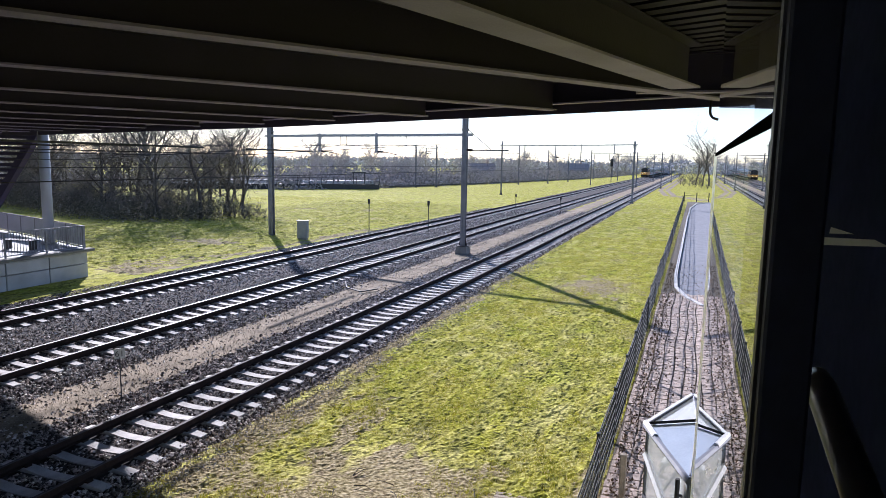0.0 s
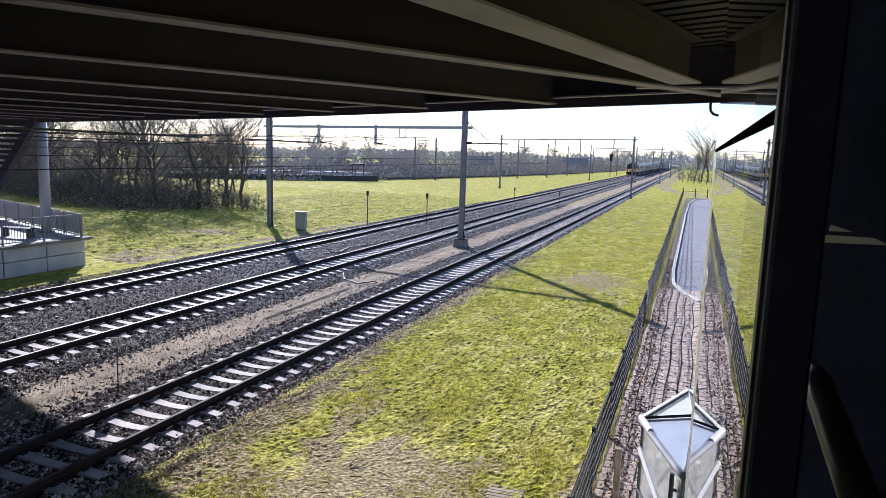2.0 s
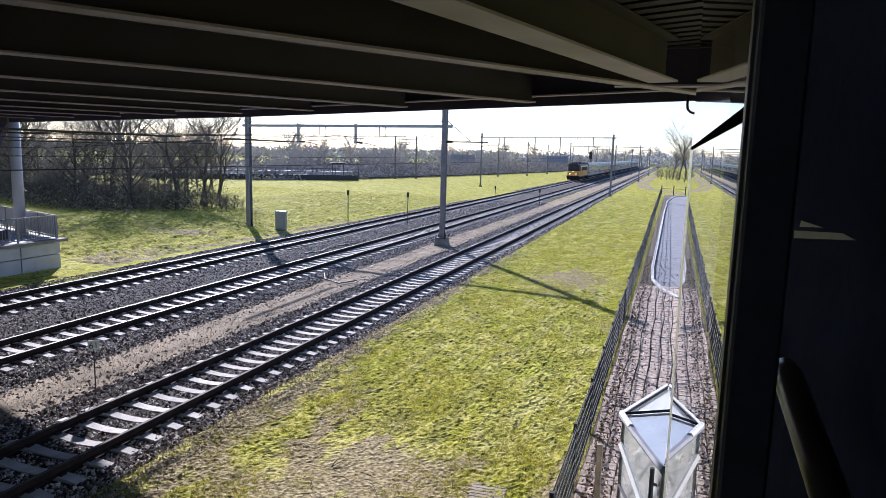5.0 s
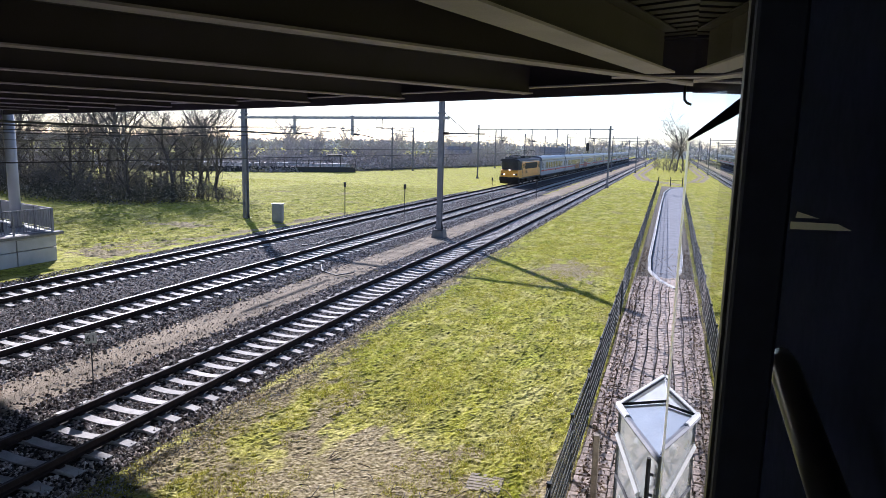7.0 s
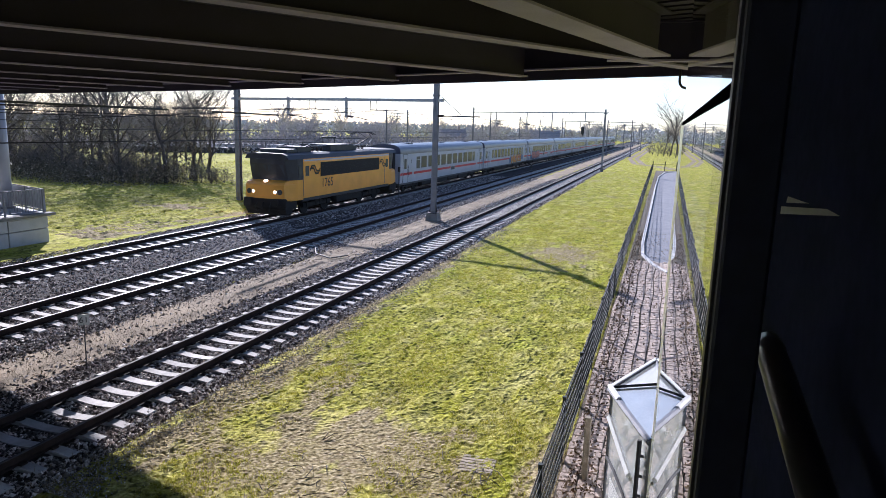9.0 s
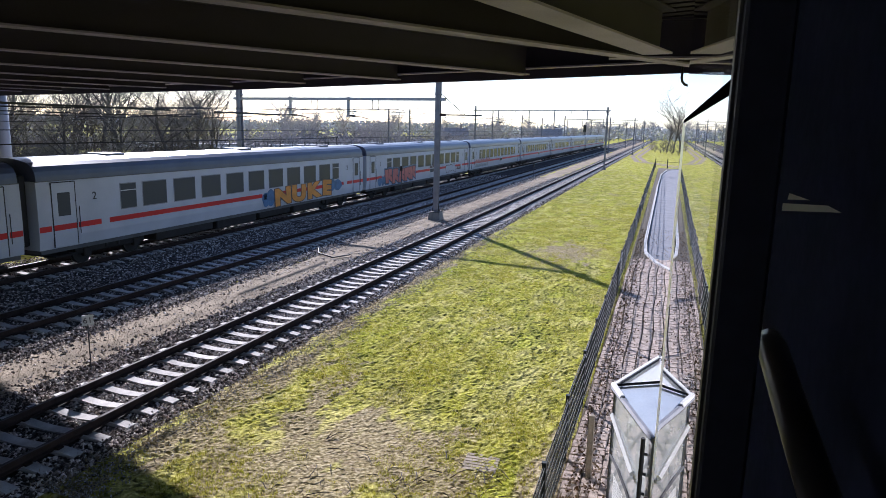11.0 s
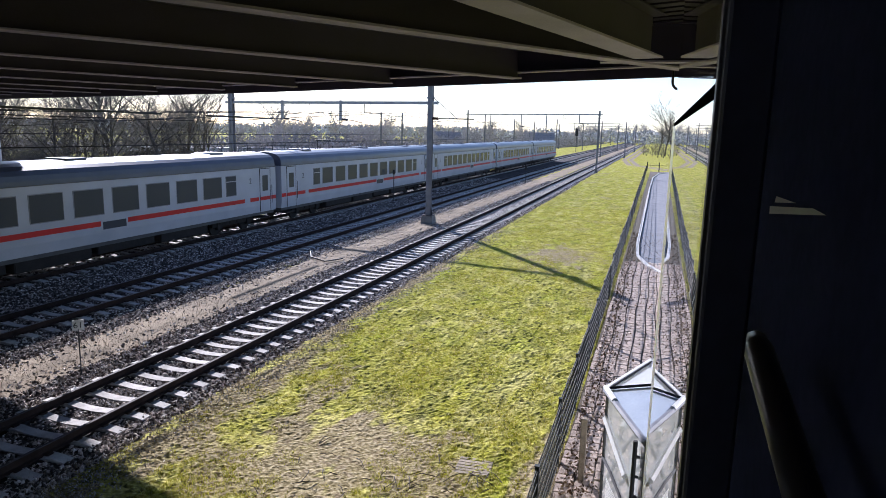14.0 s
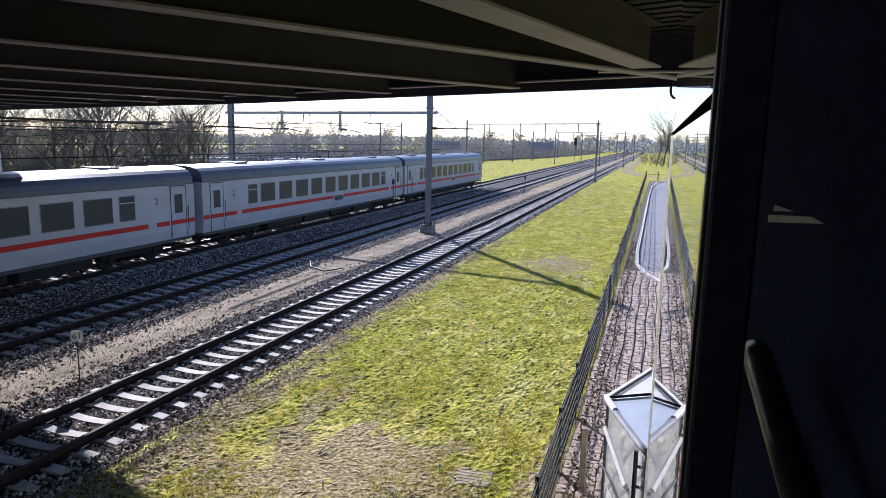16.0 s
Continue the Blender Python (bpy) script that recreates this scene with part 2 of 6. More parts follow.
M_CLEAR = mat("clear_acrylic", (0.80, 0.83, 0.81), 0.12, 0.0, var=0.12, scale=5.0, alpha=0.40)
M_GLASS = mat("screen_glass", (1, 1, 1), 0.0, 0.0, var=0.0, trans=1.0, ior=1.52)
M_EDGE = mat("frosted_glass_edge", (1, 1, 1), 0.85, 0.0, var=0.0, trans=1.0, ior=1.1)
M_BAR = mat("matt_black_bar", (0.01, 0.01, 0.011), 0.95, 0.0, var=0.0, spec=0.0)
M_FRAME = mat("dark_window_frame", (0.075, 0.07, 0.095), 0.5, 0.0, var=0.3, scale=4.0)
M_FRAME_FACE = mat("blue_black_frame", (0.17, 0.18, 0.27), 0.6, 0.0, var=0.3, scale=4.0, spec=0.1)
M_PANEL = mat("dark_blue_panel", (0.10, 0.115, 0.25), 0.9, spec=0.01, var=0.35, scale=3.0)
M_SIGN = mat("sign_face", (0.55, 0.55, 0.53), 0.6, var=0.15, scale=8.0)
M_GREYBOX = mat("cabinet_grey", (0.30, 0.32, 0.33), 0.6, var=0.25, scale=4.0)
# tile grey lightened, with haze over the far roofs in the colour
M_ROOFTILE = mat("hazed_roof_tiles", (0.42, 0.38, 0.36), 0.8, var=0.35, scale=2.0)
M_BRICK = mat("far_brick", (0.45, 0.38, 0.34), 0.9, var=0.3, scale=1.5)
# brighter copy of the mast steel, with light on the gantries in its colour
M_PALE_STEEL = mat("lit_galvanised_steel", (0.46, 0.46, 0.47), 0.55, 0.1, var=0.25, scale=2.5)
M_LITTER = island_mat("leaf_litter", [(0.0, (0.05, 0.035, 0.02)), (0.5, (0.17, 0.11, 0.06)), (1.0, (0.42, 0.32, 0.20))], 0.9, 0.1)
M_PEBBLE = island_mat("sand_and_pebbles", [(0.0, (0.12, 0.09, 0.06)), (0.5, (0.36, 0.29, 0.21)), (1.0, (0.62, 0.54, 0.44))], 0.9, 0.2)
M_FENCE = mat("green_black_wire", (0.02, 0.028, 0.026), 0.55, 0.2, var=0.2, scale=6.0)


# mesh helpers
class Mesh:
    def __init__(self):
        self.v, self.f, self.m, self.mi = [], [], [], 0

    def face(self, *pts):
        n = len(self.v)
        self.v += [tuple(p) for p in pts]
        self.f.append(tuple(range(n, n + len(pts))))
        self.m.append(self.mi)

    def add(self, vs, fs):
        n = len(self.v)
        self.v += [tuple(p) for p in vs]
        self.f += [tuple(i + n for i in f) for f in fs]
        self.m += [self.mi] * len(fs)
        return self

    def box(self, x0, x1, y0, y1, z0, z1, c=0.0):
        """A box, with its upright and level edges cut by c."""
        if c <= 0:
            vs = [(x, y, z) for z in (z0, z1) for y in (y0, y1) for x in (x0, x1)]
            return self.add(vs, [(0, 2, 3, 1), (4, 5, 7, 6), (0, 1, 5, 4), (2, 6, 7, 3), (0, 4, 6, 2), (1, 3, 7, 5)])
        rings = []
        for z, k in ((z0, c), (z0 + c, 0), (z1 - c, 0), (z1, c)):
            a0, a1, b0, b1 = x0 + k, x1 - k, y0 + k, y1 - k
            rings.append([(a0 + c, b0, z), (a1 - c, b0, z), (a1, b0 + c, z), (a1, b1 - c, z), (a1 - c, b1, z), (a0 + c, b1, z), (a0, b1 - c, z), (a0, b0 + c, z)])
        return self.loft(rings)

    def loft(self, rings, caps=True):
        k = len(rings[0])
        vs = [p for r in rings for p in r]
        fs = []
        for i in range(len(rings) - 1):
            for j in range(k):
                fs.append((i * k + j, i * k + (j + 1) % k, (i + 1) * k + (j + 1) % k, (i + 1) * k + j))
        if caps:
            fs.append(tuple(range(k))[::-1])
            fs.append(tuple((len(rings) - 1) * k + j for j in range(k)))
        return self.add(vs, fs)

    def prism(self, profile, y0, y1):
        """profile: (x, z) points counter-clockwise seen from -y."""
        return self.loft([[(x, y0, z) for x, z in profile], [(x, y1, z) for x, z in profile]])

    def tube(self, pts, radii, n=6, caps=True):
        pts = [Vector(p) for p in pts]
        if not isinstance(radii, (list, tuple)):
            radii = [radii] * len(pts)
        rings = []
        for i, p in enumerate(pts):
            d = (pts[min(i + 1, len(pts) - 1)] - pts[max(i - 1, 0)]).normalized()
            up = Vector((0, 0, 1)) if abs(d.z) < 0.9 else Vector((1, 0, 0))
            a = d.cross(up).normalized()
            b = d.cross(a).normalized()
            rings.append([p + (a * math.cos(2 * math.pi * j / n) + b * math.sin(2 * math.pi * j / n)) * radii[i] for j in range(n)])
        return self.loft(rings, caps)

    def disc(self, c, axis, r, w, n=16):
        """A wheel-like disc of width w round an axis."""
        a = Vector(axis).normalized()
        return self.tube([Vector(c) - a * w / 2, Vector(c) + a * w / 2], r, n)

    def mesh(self, name, mats, smooth=False):
        me = bpy.data.meshes.new(name)
        me.from_pydata(self.v, [], self.f)
        for m in mats if isinstance(mats, (list, tuple)) else [mats]:
            me.materials.append(m)
        if self.mi or any(self.m):
            me.polygons.foreach_set("material_index", self.m)
        if smooth:
            me.polygons.foreach_set("use_smooth", [True] * len(self.f))
        bm = bmesh.new()
        bm.from_mesh(me)
        bmesh.ops.recalc_face_normals(bm, faces=bm.faces)
        bm.to_mesh(me)
        bm.free()
        return me


def part(name, mb, material, parent, label="", smooth=False):
    ob = new(name, mb.mesh(name, material, smooth) if isinstance(mb, Mesh) else mb)
    ob.parent = parent
    if label:
        ob["label"] = label
    return ob


def thing(name, label, category, group="", kind="", at=None):
    ob = new(name)
    if at is not None:
        ob.matrix_basis = at
    return tagged(ob, label, category, group, kind)


def solid(name, mb, material, label, category, group="", kind="", smooth=False):
    return tagged(new(name, mb.mesh(name, material, smooth)), label, category, group, kind)


def raw(name, verts, faces, material):
    """A large joined mesh from arrays."""
    me = bpy.data.meshes.new(name)
    me.from_pydata(verts.tolist(), [], faces.tolist())
    me.materials.append(material)
    return me


def text_mesh(body, size, material, depth=0.004, bold=0.0):
    cu = bpy.data.curves.new("letters", "FONT")
    cu.offset = bold
    cu.body, cu.size, cu.extrude, cu.align_x, cu.align_y = body, size, depth, "CENTER", "CENTER"
    ob = bpy.data.objects.new("letters", cu)
    me = bpy.data.meshes.new_from_object(ob)
    bpy.data.objects.remove(ob)
    me.materials.append(material)
    return me


FACE_TRACK = Matrix.Rotation(radians(90), 4, "Z") @ Matrix.Rotation(radians(90), 4, "X")  # a level text turned to look along +x


def letters(name, body, size, material, parent, x, y, z, label="", bold=0.0):
    ob = new(name, text_mesh(body, size, material, 0.004, bold))
    ob.parent = parent
    ob.matrix_basis = Matrix.Translation((x, y, z)) @ FACE_TRACK
    if label:
        ob["label"] = label
    return ob


# ground
GZ = -0.25
TRACKS = (-10.44, -16.73, -21.87)


def ground():
    ys = [-60, -20, 0, 10, 20, 30, 45, 60, 90, 130, 200, 320, 600, 1200, 2500]
    xs = [-2500, -900, -400, -200, -120, -80, -60, -45, -35, -28, -7.6, -4, -1.25, 6, 15, 40, 100, 300, 900, 2500]
    mb = Mesh()
    vs = []
    for y in ys:
        for x in xs:
            rise = 0.0 if -27 < x < 3 and y < 200 else 0.12 * noise.noise((x * 0.06, y * 0.06, 3.0))
            vs.append((x, y, GZ + rise))
    n = len(xs)
    fs = [(j * n + i, j * n + i + 1, (j + 1) * n + i + 1, (j + 1) * n + i) for j in range(len(ys) - 1) for i in range(n - 1)]
    mb.add(vs, fs)
    solid("ground", mb, M_GRASS, "mown spring meadow with dry worn patches", "ground", kind="structure")


ground()


def near_field():
    """The meadow between track and fence, with its tufts and hollows."""
    nx, ny = 150, 760
    xs = np.linspace(-8.95, -1.22, nx)
    ys = 6.0 + 124.0 * np.linspace(0, 1, ny) ** 2.0
    vs = []
    for y in ys:
        for x in xs:
            e = min(1.0, (x + 8.95) / 0.5, (-1.22 - x) / 0.3, (130 - y) / 60)
            t = noise.noise((x * 7.5, y * 8.5, 0.0)) * 0.42 + noise.noise((x * 15.0, y * 16.0, 5.0)) * 0.45 + noise.noise((x * 1.3, y * 0.8, 2.0)) * 0.4
            bare = math.exp(-((x + 4.9) / 1.8) ** 2 - ((y - 9.6) / 1.9) ** 2)
            vs.append((x, y, GZ + 0.008 + e * (0.035 + 0.065 * (1 - 0.75 * bare) * t)))
    fs = [(j * nx + i, j * nx + i + 1, (j + 1) * nx + i + 1, (j + 1) * nx + i) for j in range(ny - 1) for i in range(nx - 1)]
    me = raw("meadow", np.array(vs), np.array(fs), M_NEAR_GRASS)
    tagged(new("meadow", me), "tufty spring grass with worn dry patches", "grass", kind="structure")


near_field()


def far_meadow():
    """Rough grass beyond the tracks, in front of the thicket."""
    nx, ny = 130, 300
    vs = []
    for j in range(ny):
        y = 24.0 + 60.0 * (j / (ny - 1)) ** 1.3
        for i in range(nx):
            x = -24.75 - 22.0 * i / (nx - 1)
            e = min(1.0, i / 4, (nx - 1 - i) / 6, j / 6, (ny - 1 - j) / 12)
            t = noise.noise((x * 2.6, y * 2.4, 1.0)) * 0.5 + noise.noise((x * 5.5, y * 5.0, 6.0)) * 0.4 + noise.noise((x * 0.5, y * 0.5, 2.0)) * 0.5
            vs.append((x, y, GZ - 0.02 + e * (0.07 + 0.17 * t)))
    fs = [(j * nx + i, (j + 1) * nx + i, (j + 1) * nx + i + 1, j * nx + i + 1) for j in range(ny - 1) for i in range(nx - 1)]
    tagged(new("meadow", raw("meadow", np.array(vs), np.array(fs), M_FAR_GRASS)), "rough tufty meadow beyond the tracks", "grass", kind="structure")


far_meadow()
cover = thing("drain_cover", "weathered wooden plank cover lying in the grass", "cover", at=pose(-2.62, 10.3, GZ + 0.022, 0, 0, 4))
for i in range(6):
    mb = Mesh()
    mb.box(-0.30, 0.30, -0.3 + 0.1 * i, -0.21 + 0.1 * i, 0.0, 0.035, 0.006)
    part("plank", mb, M_WOOD, cover)

def strip(name, x0, x1, z, y0, y1, material, label, edge=0.0, step=1.5, drop=0.12):
    """A long bed with ragged, sloping sides."""
    mb = Mesh()
    y, rings = y0, []
    while y <= y1:
        a = edge * noise.noise((x0 * 3.1, y * 0.35, 0))
        b = edge * noise.noise((x1 * 3.1, y * 0.35, 9))
        rings.append([(x0 + a - 0.45, y, z - drop), (x0 + a, y, z), ((x0 + x1) / 2, y, z + 0.01), (x1 + b, y, z), (x1 + b + 0.45, y, z - drop)])
        y += step if y < 130 else step * 6
    k = 5
    vs = [p for r in rings for p in r]
    fs = [(i * k + j, i * k + j + 1, (i + 1) * k + j + 1, (i + 1) * k + j) for i in range(len(rings) - 1) for j in range(k - 1)]
    mb.add(vs, fs)
    return solid(name, mb, material, label, "ballast" if "ballast" in name else "ground", kind="structure")


strip("ballast_bed", -24.2, -14.6, -0.225, -30, 900, M_BALLAST, "dark stone ballast bed under the double track", 0.25)
strip("ballast_bed", -12.3, -8.9, -0.225, -30, 900, M_BALLAST, "dark stone ballast bed under the single track", 0.22)
strip("gravel_verge", -26.4, -24.75, -0.235, -30, 27, M_SAND, "bare gravelly verge beside the platform", 0.4, drop=0.04)
strip("sandy_strip", -14.3, -12.5, -0.222, -30, 400, M_SAND, "bare sandy strip between the ballast beds", 0.35, drop=0.1)


def rail_profile(mb, x, y0, y1):
    foot = [(-0.07, -0.165), (0.07, -0.165), (0.07, -0.15), (0.012, -0.13), (0.012, -0.045), (0.036, -0.035), (0.036, -0.004), (-0.036, -0.004), (-0.036, -0.035), (-0.012, -0.045), (-0.012, -0.13), (-0.07, -0.15)]
    mb.prism([(x + a, b) for a, b in foot], y0, y1)


def sleeper_mesh():
    """A concrete sleeper: high rail seats, a low waist and sloping sides."""
    mb = Mesh()
    prof = []
    for x in (-1.27, -1.24, -0.98, -0.56, -0.44, -0.3, -0.15, 0.0, 0.15, 0.3, 0.44, 0.56, 0.98, 1.24, 1.27):
        u = min(1.0, abs(x) / 0.56)
        z = 0.032 - 0.045 * (1 - u * u) if u < 1 else 0.032 - 0.03 * max(0.0, abs(x) - 0.98) / 0.29
        prof.append((x, z, 0.12 if abs(x) > 1.26 else 0.104 + 0.008 * (1 - u)))
    rings = [[(x, -w - 0.02, -0.36), (x, -w, -0.19 + z), (x, w, -0.19 + z), (x, w + 0.02, -0.36)] for x, z, w in prof]
    mb.loft(rings)
    return mb.mesh("sleeper", M_CONCRETE)


SLEEPER = sleeper_mesh()


def track(cx, label):
    tr = thing("railway_track", label, "railway track", "tracks", "structure")
    for sx in (-0.7525, 0.7525):
        mb = Mesh()
        rail_profile(mb, cx + sx, -30, 900)
        rail = part("rail", mb, M_RAIL, tr, "rusty steel rail with a polished head")
        top = Mesh()
        top.box(cx + sx - 0.034, cx + sx + 0.034, -30, 900, -0.004, 0.0)
        part("rail_head", top, M_RAIL_DULL if cx > -12 else M_RAIL_TOP, rail, "dull running surface" if cx > -12 else "polished running surface")
    y, n = 4.4, 0
    far = Mesh()
    while y < 420:
        if n < 290:
            s = part("sleeper", SLEEPER, None, tr)
            s.location = (cx, y + random.uniform(-0.015, 0.015), random.uniform(-0.006, 0.004))
            s.rotation_euler = (0, 0, random.uniform(-0.006, 0.006))
        else:
            far.box(cx - 1.27, cx + 1.27, y - 0.12, y + 0.12, -0.3, -0.165)
        y += 0.605
        n += 1
    part("far_sleepers", far, M_CONCRETE, tr)["kind"] = "stuff"
    clips = Mesh()
    for i in range(110):
        yy = 4.4 + 0.605 * i
        for sx in (-0.7525, 0.7525):
            for s in (-0.1, 0.1):
                clips.box(cx + sx + s - 0.04, cx + sx + s + 0.04, yy - 0.06, yy + 0.06, -0.165, -0.125)
    part("rail_clips", clips, M_RAIL, tr)["kind"] = "stuff"
    return tr


TRACK_LABELS = ("single railway track with rusty rails on pale concrete sleepers", "middle railway track with shiny rails on concrete sleepers", "railway track that carries the passing train")
for cx, lb in zip(TRACKS, TRACK_LABELS):
    track(cx, lb)


# bridge deck overhead
EDGE = ((-90.0, 42.3), (-34.8, 24.9), (-12.7, 17.9), (0.25, 12.4), (14.0, 6.5))
UX, UY = math.sin(radians(33.2)), math.cos(radians(33.2))
DECK_Z, SHEET_Z = 6.5, 7.02


def edge_y(x):
    for (xa, ya), (xb, yb) in zip(EDGE, EDGE[1:]):
        if xa <= x <= xb:
            return ya + (yb - ya) * (x - xa) / (xb - xa)
    return EDGE[0][1] if x < EDGE[0][0] else EDGE[-1][1]


def deck():
    dk = thing("bridge_deck", "dark corrugated steel deck of a footbridge overhead", "bridge", kind="structure")
    mb = Mesh()
    plan = [*EDGE, (14.0, -25.0), (-90.0, -25.0)]
    lo = [(x, y, SHEET_Z + 0.08) for x, y in plan]
    hi = [(x, y, SHEET_Z + 0.30) for x, y in plan]
    mb.loft([lo, hi])
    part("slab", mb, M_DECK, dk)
    # trapezoidal sheet under the slab, ribs along the front edge
    sh = Mesh()
    ex, ey = 13.0 / 14.1, -5.5 / 14.1
    px, py = ey, -ex
    for i in range(60):
        o = 0.35 + 0.3 * i
        for a, b in ((0.0, 0.19),):
            x0, y0 = 0.25 + px * (o + a), 12.4 + py * (o + a)
            x1, y1 = 0.25 + px * (o + b), 12.4 + py * (o + b)
            l0, l1 = -24.0, 6.0
            q = [(x0 + ex * l0, y0 + ey * l0), (x0 + ex * l1, y0 + ey * l1), (x1 + ex * l1, y1 + ey * l1), (x1 + ex * l0, y1 + ey * l0)]
            sh.loft([[(x, y, SHEET_Z + 0.04) for x, y in q], [(x, y, SHEET_Z + 0.085) for x, y in q]])
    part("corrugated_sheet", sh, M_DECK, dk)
    # edge trim along the front
    tr = Mesh()
    for (xa, ya), (xb, yb) in zip(EDGE, EDGE[1:]):
        d = Vector((xb - xa, yb - ya, 0)).normalized()
        nrm = Vector((d.y, -d.x, 0)) * 0.12
        q = [Vector((xa, ya, 0)), Vector((xb, yb, 0)), Vector((xb, yb, 0)) + nrm, Vector((xa, ya, 0)) + nrm]
        tr.loft([[(p.x, p.y, DECK_Z + 0.01 - 0.0035 * abs(p.x)) for p in q], [(p.x, p.y, SHEET_Z + 0.5) for p in q]])
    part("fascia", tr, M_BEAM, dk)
    return dk


DECK = deck()


def girder(name, p0, p1, half=0.13, z=DECK_Z, deep=0.54):
    g = thing(name, "dark steel girder with ground light in its bottom flange colour", "girder", "deck girders", "structure")
    a, b = Vector((*p0, 0)), Vector((*p1, 0))
    d = (b - a).normalized()
    n = Vector((d.y, -d.x, 0))

    def bar(w, z0, z1):
        mb = Mesh()
        q = [a - n * w, b - n * w, b + n * w, a + n * w]
        mb.loft([[(p.x, p.y, z0) for p in q], [(p.x, p.y, z1) for p in q]])
        return mb
    part("bottom_flange", bar(half, z, z + 0.025), M_FLANGE, g, "bottom flange coloured paler for the light from below")
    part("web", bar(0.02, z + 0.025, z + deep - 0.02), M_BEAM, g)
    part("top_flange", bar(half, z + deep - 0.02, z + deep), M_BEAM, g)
    return g


for i in range(15):
    off = -5.82 - 3.4 * i
    # the point on the girder's line at which it stops short of the front edge
    nx, ny = UY, -UX
    s = -40.0
    while s < 60:
        x, y = nx * off + UX * s, ny * off + UY * s
        if x > -90 and y > edge_y(x) - (0.9 if i else 0.35):
            break
        s += 0.05
    girder("girder", (nx * off + UX * (s - 30), ny * off + UY * (s - 30)), (x, y))
girder("girder", (-4.2, -5.0), (-0.22, 9.35), 0.19)
girder("girder", (-0.9, 10.05), (3.5, 10.4), 0.10, DECK_Z + 0.02)
girder("girder", (-0.35, -5.0), (1.9, 7.5), 0.16, DECK_Z + 0.06, 0.5)
for xa, xb in zip(EDGE[:-1], EDGE[1:]):
    d = (Vector(xb) - Vector(xa)).normalized()
    n = Vector((d.y, -d.x))
    girder("edge_girder", Vector(xa) + n * 0.75, Vector(xb) + n * 0.75, 0.09, DECK_Z + 0.12, 0.42)
hook = Mesh()
hook.tube([(0.13, 12.2, 6.70), (0.13, 12.2, 6.42), (0.14, 12.2, 6.36), (0.18, 12.2, 6.31), (0.27, 12.2, 6.28)], 0.022, 8)
part("drain_pipe", hook, M_BLACK, DECK, "short curved black drain pipe", smooth=True)


# glass screen, frame and wall beside the camera
def screen():
    sc = thing("glass_screen", "tall mirroring glass screen along the stair", "window", kind="structure")
    mb = Mesh()
    mb.box(0.07, 0.082, 0.78, 3.19, 3.6, 5.553)
    part("pane", mb, M_GLASS, sc)
    mb = Mesh()
    mb.box(0.07, 0.082, 0.78, 3.19, 5.567, 7.0)
    part("pane", mb, M_GLASS, sc)
    mb = Mesh()
    mb.box(0.068, 0.11, 0.74, 3.2, 5.553, 5.567)
    part("glazing_bar", mb, M_BAR, sc)
    mb = Mesh()
    mb.tube([(0.0705, 3.196, 3.6), (0.0705, 3.196, 5.553)], 0.006, 12)
    part("edge_profile", mb, M_EDGE, sc, "bright frosted glass edge", smooth=True)
    mb = Mesh()
    mb.box(0.069, 0.113, 0.69, 0.74, 3.6, 7.0, 0.003)
    part("window_frame", mb, M_FRAME_FACE, sc, "blue-black window frame")
    # dark backing added so that the panes show mostly reflections
    mb = Mesh()
    mb.box(0.222, 0.28, 1.6, 3.19, 3.6, 7.0)
    part("added_backing", mb, M_FRAME, sc, "dark panel added behind the glass for its reflections")


screen()
wall = Mesh()
wall.box(0.22, 0.34, -3.0, 1.6, 3.6, 7.0)
solid("wall_stair", wall, M_PANEL, "dark blue painted stair wall", "wall", kind="structure")
wall = Mesh()
wall.box(0.34, 6.0, 1.45, 1.6, 0.0, 7.0)
solid("wall_end", wall, M_PANEL, "dark end wall of the stair house", "wall", kind="structure")
wall = Mesh()
wall.box(-3.0, 6.0, -3.2, -3.0, 3.4, 7.0)
solid("wall_back", wall, M_PANEL, "dark wall behind the landing", "wall", kind="structure")
fl = Mesh()
fl.box(-3.0, 6.0, -3.2, 0.45, 3.7, 3.9)
solid("floor_landing", fl, M_CONC_DARK, "grey concrete stair landing", "floor", kind="structure")
hr = thing("handrail", "black round handrail on the stair wall", "handrail")
mb = Mesh()
mb.tube([(0.2, -0.6, 4.964), (0.154, 0.88, 5.25), (0.1535, 0.905, 5.253), (0.1535, 0.915, 5.252)], [0.0175, 0.0175, 0.015, 0.006], 14)
part("rail", mb, M_HANDRAIL, hr, smooth=True)
mb = Mesh()
mb.tube([(0.172, 0.3, 5.13), (0.180, 0.3, 5.08), (0.225, 0.3, 5.08)], 0.007, 8)
part("bracket", mb, M_BLACK, hr, smooth=True)


# path, fence and lantern
pv = Mesh()
pv.box(-1.22, 1.9, 2.0, 112, GZ + 0.02, GZ + 0.045)
solid("path_bed", pv, M_JOINT, "dark soil bed of the tiled path", "path", kind="structure")


